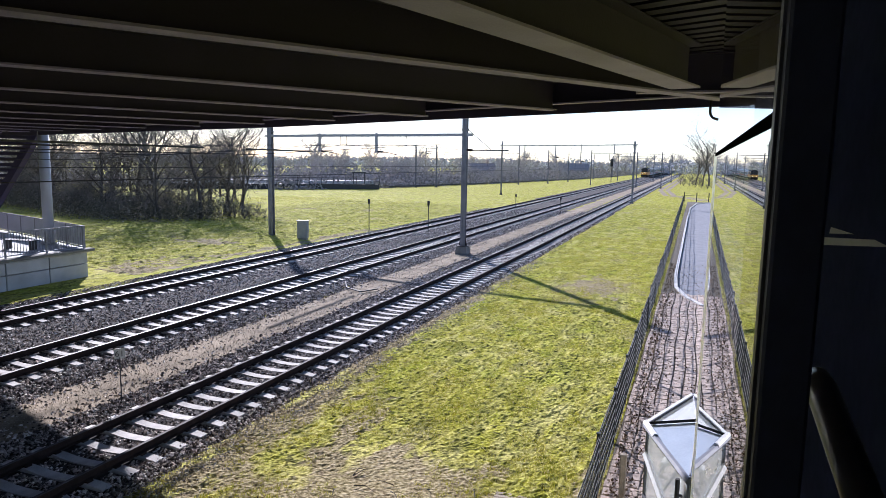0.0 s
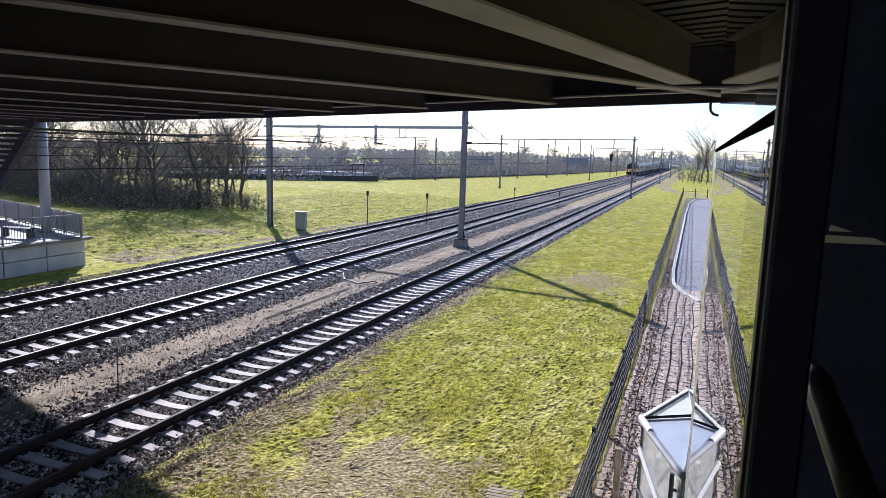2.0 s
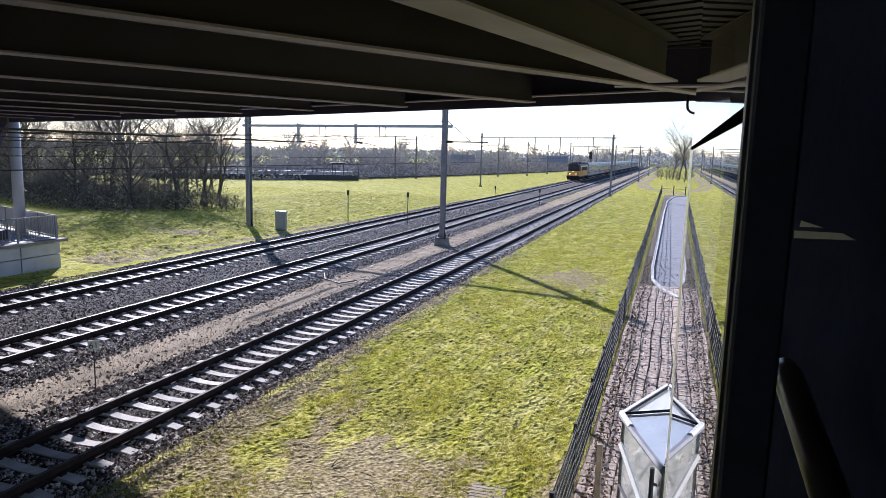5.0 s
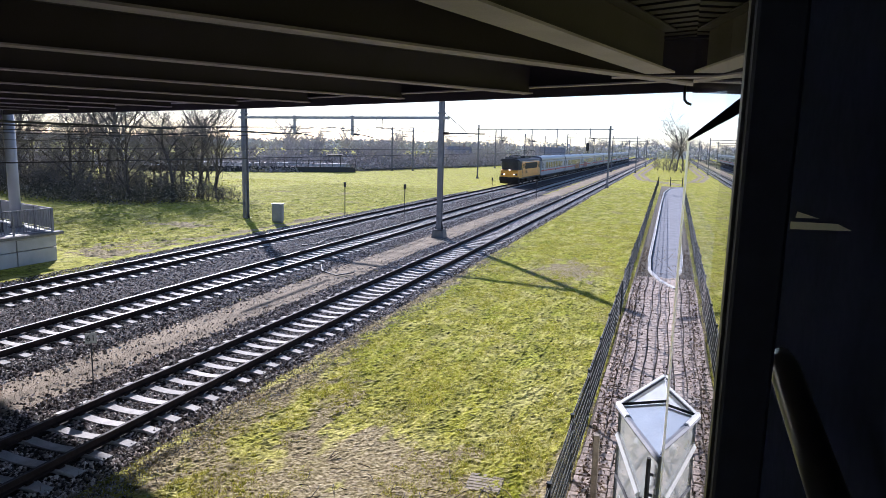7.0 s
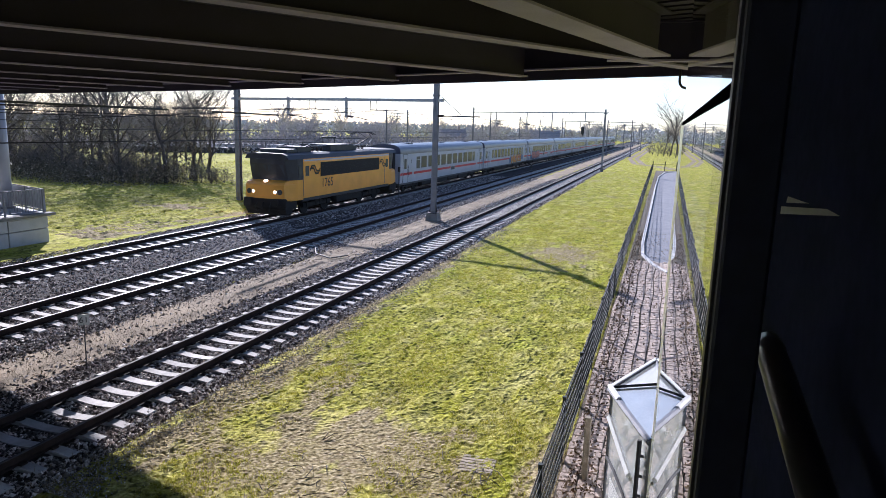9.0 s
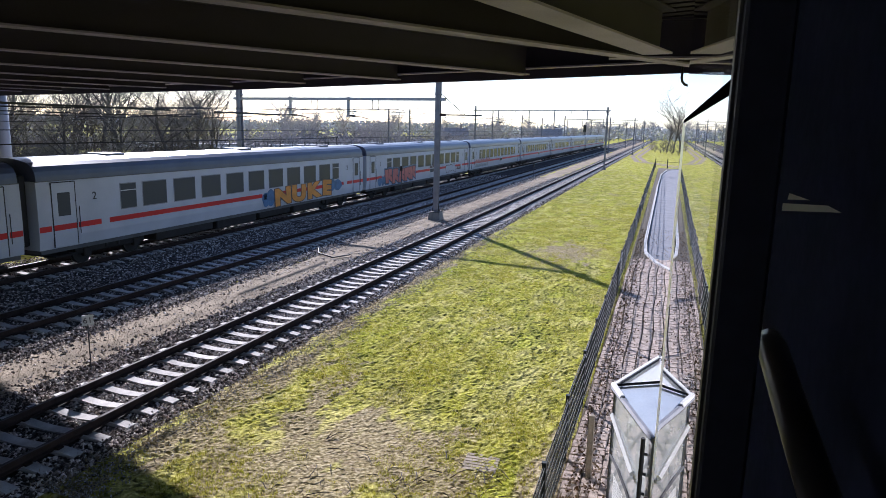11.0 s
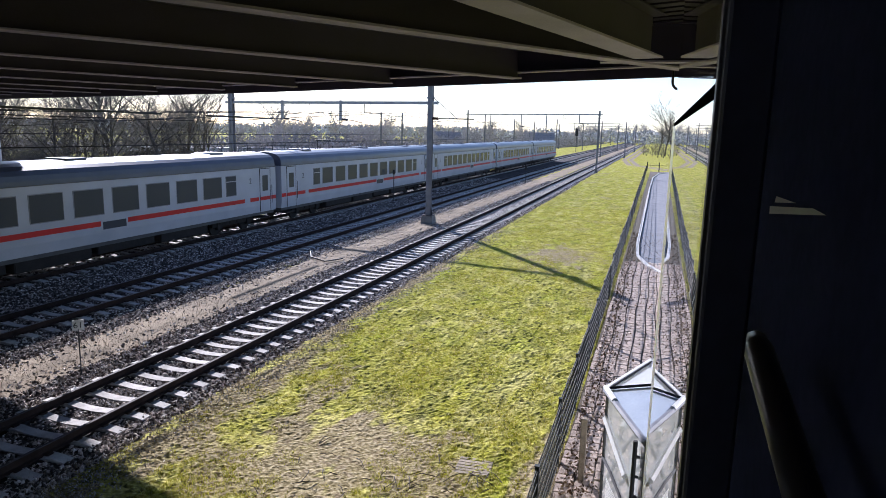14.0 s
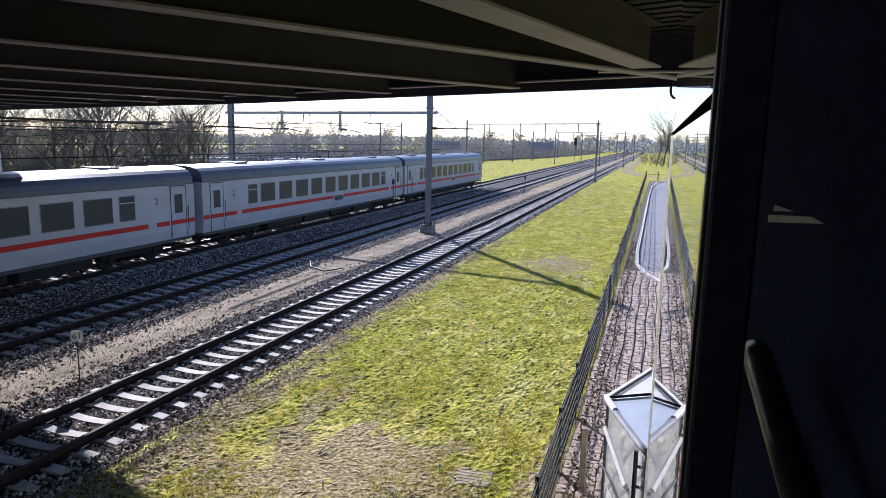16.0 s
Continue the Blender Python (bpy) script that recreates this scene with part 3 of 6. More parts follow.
def fence(y0, y1):
    fn = thing("mesh_fence", "dark green wire mesh fence along the path", "fence")

    def fx(y):
        return -1.25 - 0.0052 * max(0, y - 8)
    y, posts = y0, []
    while y <= y1:
        posts.append(y)
        y += 2.5
    for k, y in enumerate(posts):
        x = fx(y) + random.uniform(-0.03, 0.03)
        mb = Mesh()
        mb.box(x - 0.03, x + 0.03, y - 0.03, y + 0.03, GZ, GZ + 1.22, 0.005)
        post = part("post", mb, M_FENCE, fn)
        mb = Mesh()
        mb.box(x - 0.035, x + 0.035, y - 0.035, y + 0.035, GZ + 1.22, GZ + 1.235)
        part("cap", mb, M_FENCE, post)
        if k + 1 < len(posts):
            yb = posts[k + 1]
            xb = fx(yb)
            mb = Mesh()
            for i in range(7):
                z = GZ + 0.06 + 0.185 * i
                sag = random.uniform(-0.012, 0.012)
                for s in (-0.012, 0.012):
                    mb.tube([(x + s, y, z), ((x + xb) / 2 + s + sag, (y + yb) / 2, z), (xb + s, yb, z)], 0.0065, 4, False)
            nv = 48 if y < 32 else 24
            for i in range(1, nv):
                f = i / nv
                xx, yy = x + (xb - x) * f, y + (yb - y) * f
                mb.tube([(xx, yy, GZ + 0.03), (xx, yy, GZ + 1.2)], 0.003, 3, False)
            part("mesh_panel", mb, M_FENCE, fn)


fence(6.0, 106.0)


def kerbed_strip():
    pts = [(0.52, 28.6), (-0.1, 30.1), (-0.62, 32.5), (-0.73, 36.2), (-0.73, 48.8), (-0.73, 74.6), (-0.63, 94.6), (0.1, 106.2), (2.0, 110.8)]
    st = thing("kerbed_path", "grey paved path with pale concrete kerbs", "path", kind="structure")
    mb = Mesh()
    inner = [(x + 0.12, y + 0.05) for x, y in pts]
    right = [(3.2, y) for x, y in pts]
    for (a, b), (c, d) in zip(zip(inner, right), zip(inner[1:], right[1:])):
        mb.face((*a, GZ + 0.05), (*b, GZ + 0.05), (*d, GZ + 0.05), (*c, GZ + 0.05))
    part("surface", mb, M_ASPHALT, st)
    for a, b in zip(pts, pts[1:]):
        a, b = Vector((*a, 0)), Vector((*b, 0))
        n = max(1, round((b - a).length / 1.0))
        for i in range(n):
            p, q = a.lerp(b, (i + 0.01) / n), a.lerp(b, (i + 0.99) / n)
            d = (q - p).normalized()
            w = Vector((-d.y, d.x, 0)) * 0.075
            mb = Mesh()
            c = [p - w, q - w, q + w, p + w]
            mb.loft([[(v.x, v.y, GZ - 0.05) for v in c], [(v.x, v.y, GZ + 0.13) for v in c]])
            part("kerb_stone", mb, M_KERB, st)


kerbed_strip()


def shelter():
    cx, cy, ze = 0.21, 9.04, 2.0
    ln = thing("glazed_shelter", "small glazed shelter with a white acrylic hipped roof", "shelter")
    L, R, N, F, A = Vector((cx - 0.655, cy, ze)), Vector((cx + 0.655, cy, ze)), Vector((cx - 0.08, cy - 1.5, ze)), Vector((cx - 0.06, cy + 1.5, ze)), Vector((cx, cy, ze + 0.15))
    lip = Vector((0, 0, 0.03))
    up = Vector((0, 0, 0.045))
    for a, b in ((L, N), (N, R), (R, F), (F, L)):
        far_side = a is R or b is L
        mb = Mesh()
        mb.add([a, b, A, a - lip, b - lip, A - lip], [(0, 1, 2), (3, 5, 4), (0, 3, 4, 1), (1, 4, 5, 2), (2, 5, 3, 0)])
        rf = part("roof_pane", mb, M_OPAL_WHITE if far_side else M_OPAL, ln, "acrylic roof pane with sun glare in its white colour" if far_side else "bluish clear acrylic roof pane")
        mb = Mesh()
        mb.tube([a, b], 0.05 if far_side else 0.042, 6)
        part("eave_bar", mb, M_WHITE if far_side else M_STEEL, rf, "white eave bar" if far_side else "blue-grey eave bar")
        if far_side:
            mb = Mesh()
            mb.tube([a.lerp(A, 0.10) + up * 0.7, b.lerp(A, 0.10) + up * 0.7], 0.013, 5)
            part("eave_seal", mb, M_RUBBER, rf, "black seal inside the eave")
        else:
            mb = Mesh()
            mb.tube([a.lerp(b, 0.0 if a is L else 0.74) + up, a.lerp(b, 0.26 if a is L else 1.0) + up * 0.5], 0.04, 6)
            part("corner_cap", mb, M_WHITE, rf, "white corner cap")
    for a in (L, N, R, F):
        mb = Mesh()
        mb.tube([a.lerp(A, 0.06) + lip, A + lip], 0.02 if a is L or a is R else 0.01, 5)
        part("hip_bar", mb, M_RUBBER if a is L or a is R else M_STEEL, ln, "black hip seal" if a is L or a is R else "thin hip bar")
    mid = Vector((cx, cy, ze))
    low = Vector((0, 0, GZ - ze + 0.05))
    ring = [mid + (p - mid) * 0.95 - Vector((0, 0, 0.05)) for p in (L, N, R, F)]
    for a, b in zip(ring, ring[1:] + ring[:1]):
        mb = Mesh()
        mb.face(a, b, b + low, a + low)
        part("side_pane", mb, M_CLEAR, ln, "clear acrylic side")
        mb = Mesh()
        m0, m1 = a + Vector((0, 0, -0.36)), a.lerp(b, 0.62) + Vector((0, 0, -0.72))
        mb.tube([m0, m0.lerp(m1, 0.5), m1], 0.055, 6)
        part("brace", mb, M_WHITE, ln, "white brace")
        mb = Mesh()
        pts = [a.lerp(b, f) + Vector((0, 0, -0.95 - 0.5 * f * f)) for f in (0.0, 0.25, 0.5, 0.75, 1.0)]
        mb.tube(pts, 0.03, 6)
        part("arch_bar", mb, M_STEEL_DK, ln, "dark curved bar")
        mb = Mesh()
        lo_ = a.lerp(b, 0.12), a.lerp(b, 0.40)
        mb.face(lo_[0] + Vector((0, 0, -1.15)), lo_[1] + Vector((0, 0, -1.22)), lo_[1] + low * 0.97, lo_[0] + low * 0.97)
        part("white_panel", mb, M_WHITE, ln, "white lower panel")
        mb = Mesh()
        mb.tube([a + Vector((0, 0, 0.04)), a + low], 0.024, 6)
        part("corner_bar", mb, M_STEEL, ln)
        mb = Mesh()
        mb.tube([a + low * 0.75, b + low * 0.75], 0.03, 6)
        part("lower_rail", mb, M_BLACK, ln)
    mb = Mesh()
    for i in range(6):
        z = ze - 0.3 - 0.26 * i
        mb.tube([(cx - 0.20, cy - 1.25, z), (cx + 0.06, cy - 1.25, z)], 0.02, 5)
    for x in (-0.20, 0.06):
        mb.tube([(cx + x, cy - 1.25, GZ), (cx + x, cy - 1.25, ze - 0.1)], 0.03, 6)
    part("ladder_rack", mb, M_STEEL_DK, ln, "dark ladder-like rack inside")


shelter()
post = Mesh()
post.box(-0.87, -0.77, 10.45, 10.55, GZ, GZ + 1.15, 0.01)
solid("wooden_post", post, M_WOOD, "short weathered wooden post beside the path", "post")
# flat white pieces stand in for a bright reflection on the wall
sticker = thing("paper_sticker", "flat pale pieces that imitate a reflection on the stair wall", "sticker")
for q in (((0.92, 5.419), (1.345, 5.374), (1.345, 5.388), (0.995, 5.420)), ((1.11, 5.416), (1.30, 5.399), (1.29, 5.411))):
    mb = Mesh()
    mb.loft([[(0.219, y, z) for y, z in q], [(0.2185, y, z) for y, z in q]])
    part("reflection_piece", mb, M_WHITE, sticker)
# narrow grey strip added to draw the highlight on the frame's edge
seal = Mesh()
seal.box(0.0655, 0.069, 0.715, 0.74, 3.6, 7.0)
solid("frame_highlight_strip", seal, M_STEEL, "thin grey strip added for the highlight along the window frame", "trim", kind="structure")


# overhead line
def mast(x, y, h, w=0.22, plinth=0.0, label="grey steel catenary mast"):
    m = thing("catenary_mast", label, "mast", "catenary masts", at=pose(x, y, GZ))
    mb = Mesh()
    k = w / 2
    mb.box(-k, k, -k, -k + 0.02, plinth, h)
    mb.box(-k, k, k - 0.02, k, plinth, h)
    mb.box(-0.012, 0.012, -k, k, plinth, h)
    part("shaft", mb, M_STEEL, m)
    mb = Mesh()
    mb.box(-k - 0.16, k + 0.16, -k - 0.16, k + 0.16, plinth, plinth + 0.05, 0.01)
    part("foot_plate", mb, M_STEEL_DK, m)
    for s in (-1, 1):
        mb = Mesh()
        mb.add([(s * k, -0.02, plinth + 0.05), (s * (k + 0.13), -0.02, plinth + 0.05), (s * k, -0.02, plinth + 0.6), (s * k, 0.02, plinth + 0.05), (s * (k + 0.13), 0.02, plinth + 0.05), (s * k, 0.02, plinth + 0.6)], [(0, 1, 2), (3, 5, 4), (0, 3, 4, 1), (1, 4, 5, 2), (0, 2, 5, 3)])
        part("stiffener", mb, M_STEEL_DK, m)
    if plinth:
        mb = Mesh()
        a, b = 0.42, 0.33
        mb.loft([[(-a, -a, -0.2), (a, -a, -0.2), (a, a, -0.2), (-a, a, -0.2)], [(-b, -b, plinth), (b, -b, plinth), (b, b, plinth), (-b, b, plinth)]])
        part("plinth", mb, M_CONC_DARK, m, "concrete plinth")
    for z in (h * 0.82, h * 0.93):
        mb = Mesh()
        mb.box(-k - 0.05, k + 0.05, -k - 0.03, k + 0.03, z, z + 0.09, 0.01)
        part("collar", mb, M_STEEL, m)
    return m


def gantry(a, b, z, drops, size=0.18, over=0.5):
    """A beam between two masts, with drop posts and registration arms."""
    A, B = Vector((*a, z)), Vector((*b, z))
    d = (B - A).normalized()
    g = thing("catenary_gantry", "grey steel gantry beam that carries the overhead wires", "gantry", "gantries")
    mb = Mesh()
    n = Vector((-d.y, d.x, 0)) * size / 2
    up = Vector((0, 0, size / 2))
    rings = [[p - n - up, p + n - up, p + n + up, p - n + up] for p in (A - d * over, B + d * over)]
    mb.loft(rings)
    part("beam", mb, M_PALE_STEEL, g)
    for f, ln in drops:
        p = A.lerp(B, f)
        mb = Mesh()
        mb.box(p.x - 0.075, p.x + 0.075, p.y - 0.075, p.y + 0.075, z - ln, z + size / 2 + 0.06)
        dp = part("drop_post", mb, M_PALE_STEEL, g)
        mb = Mesh()
        mb.tube([(p.x, p.y, z - ln + 0.1), (p.x + 0.9, p.y, z - ln + 0.02), (p.x + 1.5, p.y, z - ln - 0.12)], 0.028, 6)
        mb.tube([(p.x + 0.12, p.y, z - ln + 0.09), (p.x + 0.5, p.y, z - ln + 0.06)], 0.07, 8)
        part("registration_arm", mb, M_STEEL_DK, dp)
    for f, _ in drops:
        p = A.lerp(B, f + (0.13 if f < 0.9 else -0.1))
        mb = Mesh()
        mb.tube([(p.x - 0.22, p.y, z - size / 2), (p.x - 0.22, p.y, z - 0.62), (p.x + 0.22, p.y, z - 0.62), (p.x + 0.22, p.y, z - size / 2)], 0.03, 5)
        part("wire_bracket", mb, M_STEEL_DK, g)
    return g


mast(-29.5, 41.5, 9.3, 0.34, label="grey steel catenary mast with a bolted foot in the grass")
mast(-13.42, 38.8, 9.3, 0.30, 0.5, label="grey steel catenary mast on a concrete plinth between the tracks")
arm = thing("cantilever_arm", "steel cantilever arm with a diagonal stay on its mast", "cantilever")
mb = Mesh()
mb.tube([(-13.3, 38.75, 6.2), (-10.6, 38.6, 6.2)], 0.04, 6)
part("tube", mb, M_STEEL_DK, arm)
mb = Mesh()
mb.tube([(-13.3, 38.75, 7.5), (-11.7, 38.65, 6.24)], 0.02, 5)
part("stay", mb, M_STEEL_DK, arm)
mb = Mesh()
mb.tube([(-13.25, 38.75, 6.2), (-12.9, 38.7, 6.2)], 0.08, 8)
part("insulator", mb, M_RAIL, arm)
gantry((-29.5, 41.5), (-13.42, 38.8), 7.12, ((0.29, 1.15), (0.59, 1.15)))
mast(-8.8, 101.2, 9.1, 0.26)
mast(-32.4, 113.7, 9.4, 0.22)
gantry((-32.4, 113.7), (-8.8, 101.2), 8.35, ((0.2, 2.0), (0.45, 2.0), (0.64, 2.6), (0.87, 1.4)), 0.16)
for x, y, h in ((-14.4, 174.6, 9.0), (-26.9, 182.0, 9.4), (-14.2, 240, 9.0), (-26.5, 243, 9.2), (-14.0, 306, 9), (-26.5, 309, 9), (-8.3, 172, 9), (-8.2, 236, 9), (-14, 372, 9), (-26, 375, 9), (-43.6, 169.3, 10.2), (-39.4, 186, 9.4), (-37.9, 209, 9.2), (-56.7, 131.9, 9.2), (-53.3, 135.4, 9.2), (-36, 250, 9.2), (-35, 300, 9.2)):
    mast(x, y, h, 0.24)
for y in (182, 243, 309, 375):
    gantry((-26.6, y), (-8.2, y - 6), 8.2, ((0.25, 1.8), (0.55, 1.8)), 0.16)
gantry((-56.7, 131.9), (-53.3, 135.4), 8.2, ((0.5, 1.2),), 0.12, 0.2)


def wires(name, cx, zc, zm, label, x_shift=0.0):
    w = thing(name, label, "overhead wire", "overhead wires")
    ys = [-30, 0, 14, 40, 72, 106, 140, 178, 210, 243, 309, 375, 470]
    mb = Mesh()
    mb.tube([(cx + 0.15 * (-1) ** i, y, zc) for i, y in enumerate(ys)], 0.016, 4)
    part("contact_wire", mb, M_WIRE, w)
    mb = Mesh()
    pts = []
    for a, b in zip(ys, ys[1:]):
        for k in range(6):
            f = k / 6
            hi = zm if a >= 40 else 5.75
            hj = zm if b >= 40 else 5.75
            pts.append((cx, a + (b - a) * f, hi + (hj - hi) * f - (1.6 * (0.5 if min(hi, hj) > 6.2 else 0.05)) * f * (1 - f)))
    mb.tube(pts, 0.014, 4)
    part("messenger_wire", mb, M_WIRE, w)
    mb = Mesh()
    for y in range(44, 240, 9):
        mb.tube([(cx, y, zc), (cx, y, zm - 0.35)], 0.006, 3, False)
    part("dropper", mb, M_WIRE, w)
    return w


wires("overhead_wires", TRACKS[1], 4.76, 6.5, "copper contact and carrying wires over the middle track")
wires("overhead_wires", TRACKS[2], 5.02, 6.5, "copper contact and carrying wires over the train's track")
fw = thing("feeder_wires", "thin feeder wires between the carrying wires", "overhead wire", "overhead wires")
for x, z0, z1 in ((-19.2, 5.55, 6.6), (-23.6, 5.3, 6.5), (-15.0, 5.62, 6.6)):
    mb = Mesh()
    mb.tube([(x, -20, z0), (x, 20, z0), (x - 0.4, 40.5, z1), (x - 0.6, 75, z1 - 0.5), (x - 0.6, 108, 7.6)], 0.012, 4)
    part("wire", mb, M_WIRE, fw)
ins = Mesh()
ins.box(-21.93, -21.81, 28.7, 34.7, 5.90, 5.99, 0.01)
solid("feeder_bar", ins, M_BLACK, "long black insulated feeder bar hung in the wires", "feeder bar")
ins = Mesh()
ins.box(-16.79, -16.69, 12.0, 19.5, 5.81, 5.87, 0.01)
solid("feeder_bar", ins, M_BLACK, "black insulated feeder bar below the deck", "feeder bar")


# lineside things
def marker(x, y, h, label, lens=True):
    m = thing("marker_post", label, "marker post", "marker posts", at=pose(x, y, GZ))
    mb = Mesh()
    mb.tube([(0, 0, 0), (0, 0, h)], 0.035, 6)
    part("pole", mb, M_STEEL_DK, m)
    if lens:
        mb = Mesh()
        mb.box(-0.09, 0.09, -0.06, 0.06, h - 0.3, h + 0.08, 0.01)
        part("head", mb, M_BLACK, m)


marker(-24.15, 46.9, 2.6, "thin dark marker post in the grass")
marker(-20.0, 49.2, 2.5, "thin dark marker post between the tracks")
marker(-20.9, 80.2, 1.8, "small striped marker post")
marker(-14.2, 74.4, 1.9, "thin dark marker post between the tracks")
cab = thing("relay_cabinet", "weathered grey relay cabinet on a concrete base", "cabinet", at=pose(-25.95, 40.2, GZ, 0, 0, 12))
mb = Mesh()
mb.box(-0.36, 0.36, -0.22, 0.22, 0.18, 1.36, 0.02)
part("body", mb, M_GREYBOX, cab)
mb = Mesh()
mb.box(-0.40, 0.40, -0.27, 0.27, 1.36, 1.42, 0.01)
part("roof", mb, M_GREYBOX, cab)
mb = Mesh()
mb.box(-0.32, 0.32, -0.19, 0.19, -0.1, 0.18)
part("base", mb, M_CONC_DARK, cab)
mb = Mesh()
mb.box(-0.31, 0.31, -0.235, -0.222, 0.24, 1.30)
part("door", mb, M_GREYBOX, cab)
km = thing("distance_sign", "small grey distance sign on a thin pole in the ballast", "sign", at=pose(-12.3, 11.3, GZ, 0, 0, 47))
mb = Mesh()
mb.tube([(0, 0, 0), (0, 0, 1.1)], 0.016, 6)
part("pole", mb, M_STEEL_DK, km)
mb = Mesh()
mb.tube([(0, 0, 0.02), (0.0, -0.18, 0.0)], 0.02, 5)
part("foot", mb, M_STEEL_DK, km)
mb = Mesh()
mb.box(-0.12, 0.12, -0.012, 0.0, 1.06, 1.31, 0.003)
plate = part("plate", mb, M_SIGN, km)
num = new("digits", text_mesh("61", 0.2, M_BLACK, 0.002))
num.parent = plate
num.matrix_basis = Matrix.Translation((0, -0.016, 1.18)) @ Matrix.Rotation(radians(90), 4, "X")
for x, y, pts in ((0, 0, [(-15.0, 26.8), (-14.3, 25.6), (-13.3, 25.0), (-12.9, 25.9)]), (0, 0, [(-18.9, 31.6), (-18.5, 32.6), (-18.9, 34.4), (-18.3, 37.0)])):
    mb = Mesh()
    mb.tube([(a, b, -0.15) for a, b in pts], 0.03, 6)
    solid("track_cable", mb, M_BLACK, "black cable lying across the ballast", "cable", "track cables")


# platform with railing
def platform():
    pf = thing("platform", "concrete platform end with block side walls", "platform", kind="structure")
    P = [(-26.7, 23.1), (-26.7, -10.0), (-46.0, -10.0), (-46.0, 29.3)]
    mb = Mesh()
    mb.loft([[(x, y, 0.95) for x, y in P], [(x, y, 1.08) for x, y in P]])
    part("slab", mb, M_CONC_WALL, pf)
    mb = Mesh()
    Q = [(-26.85, 22.95), (-26.85, -10.0), (-46.0, -10.0), (-46.0, 29.1)]
    mb.loft([[(x, y, -0.4) for x, y in Q], [(x, y, 0.95) for x, y in Q]])
    part("core", mb, M_CONC_DARK, pf)
    y = 22.95
    while y > 2:
        for z0, z1, dx in ((-0.35, 0.41, 0.0), (0.44, 0.94, 0.0)):
            mb = Mesh()
            mb.box(-26.84, -26.70, y - 2.0 + 0.045, y, z0, z1, 0.015)
            part("wall_block", mb, M_CONC_WALL, pf)
        y -= 2.0
    mb = Mesh()
    mb.box(-26.95, -26.52, -10, 23.25, 1.0, 1.125, 0.015)
    part("coping", mb, M_CONC_DARK, pf, "dark coping along the platform edge")


platform()


def railing(a, b, z, label, spacing=0.13, solid_panel=False):
    a, b = Vector((*a, z)), Vector((*b, z))
    r = thing("railing", label, "railing", "platform railings")
    ln = (b - a).length
    for zz in (0.1, 1.08):
        mb = Mesh()
        mb.tube([a + Vector((0, 0, zz)), b + Vector((0, 0, zz))], 0.025, 6)
        part("rail", mb, M_STEEL, r)
    for i in range(int(ln / 1.9) + 1):
        p = a.lerp(b, min(1, i * 1.9 / ln))
        mb = Mesh()
        mb.box(p.x - 0.03, p.x + 0.03, p.y - 0.03, p.y + 0.03, z, z + 1.1)
        part("post", mb, M_STEEL, r)
    if solid_panel:
        mb = Mesh()
        d = (b - a).normalized()
        n = Vector((-d.y, d.x, 0)) * 0.01
        up = Vector((0, 0, 1))
        rings = [[p - n + up * 0.15, p + n + up * 0.15, p + n + up * 1.05, p - n + up * 1.05] for p in (a, b)]
        mb.loft(rings)
        part("panel", mb, M_COLUMN, r, "grey sheet panel")
    else:
        for i in range(1, int(ln / spacing)):
            p = a.lerp(b, i * spacing / ln)
            mb = Mesh()
            mb.box(p.x - 0.009, p.x + 0.009, p.y - 0.009, p.y + 0.009, z + 0.1, z + 1.07)
            part("baluster", mb, M_STEEL, r)


railing((-26.85, 22.9), (-26.85, 6.0), 1.12, "grey steel railing with thin balusters on the platform edge")
railing((-26.9, 23.0), (-44.0, 28.4), 1.09, "grey sheet-panelled railing at the platform end", solid_panel=True)
col = thing("bridge_column", "pale blue-grey round steel column under the deck", "column", kind="structure")
mb = Mesh()
mb.tube([(-29.7, 23.4, 1.08), (-29.7, 23.4, 6.6)], 0.24, 20)
part("shaft", mb, M_COLUMN, col, smooth=True)
mb = Mesh()
mb.tube([(-29.7, 23.4, 1.08), (-29.7, 23.4, 1.16)], 0.34, 20)
part("foot_ring", mb, M_STEEL, col)
bench = thing("platform_bench", "dark slatted bench on the platform", "bench", at=pose(-29.3, 21.6, 1.08, 0, 0, 8))
for i in range(4):
    mb = Mesh()
    mb.box(-0.9, 0.9, -0.22 + i * 0.12, -0.13 + i * 0.12, 0.42, 0.45, 0.005)
    part("slat", mb, M_STEEL_DK, bench)
for x in (-0.7, 0.7):
    mb = Mesh()
    mb.box(x - 0.03, x + 0.03, -0.2, 0.2, 0, 0.42)
    part("leg", mb, M_STEEL_DK, bench)


def stair():
    """The covered stair that comes down to the far platform."""
    st = thing("platform_stair", "covered footbridge stair with a louvred side", "stair", kind="structure")
    mb = Mesh()
    mb.loft([[(-30.75, 23.9, 6.6), (-30.2, 23.9, 6.6), (-30.2, 23.6, 6.6), (-30.75, 23.6, 6.6)], [(-35.7, 23.9, 1.1), (-35.15, 23.9, 1.1), (-35.15, 23.6, 1.1), (-35.7, 23.6, 1.1)]])
    part("stringer", mb, M_BEAM, st, "dark sloping stair stringer")
    for i in range(18):
        z = 6.42 - 0.28 * i
        x = -30.75 - (6.6 - z) * 0.9
        mb = Mesh()
        mb.box(-52.0, x, 23.95, 24.1, z - 0.17, z, 0.01)
        part("louvre", mb, M_BEAM, st, "dark metal louvre")


stair()


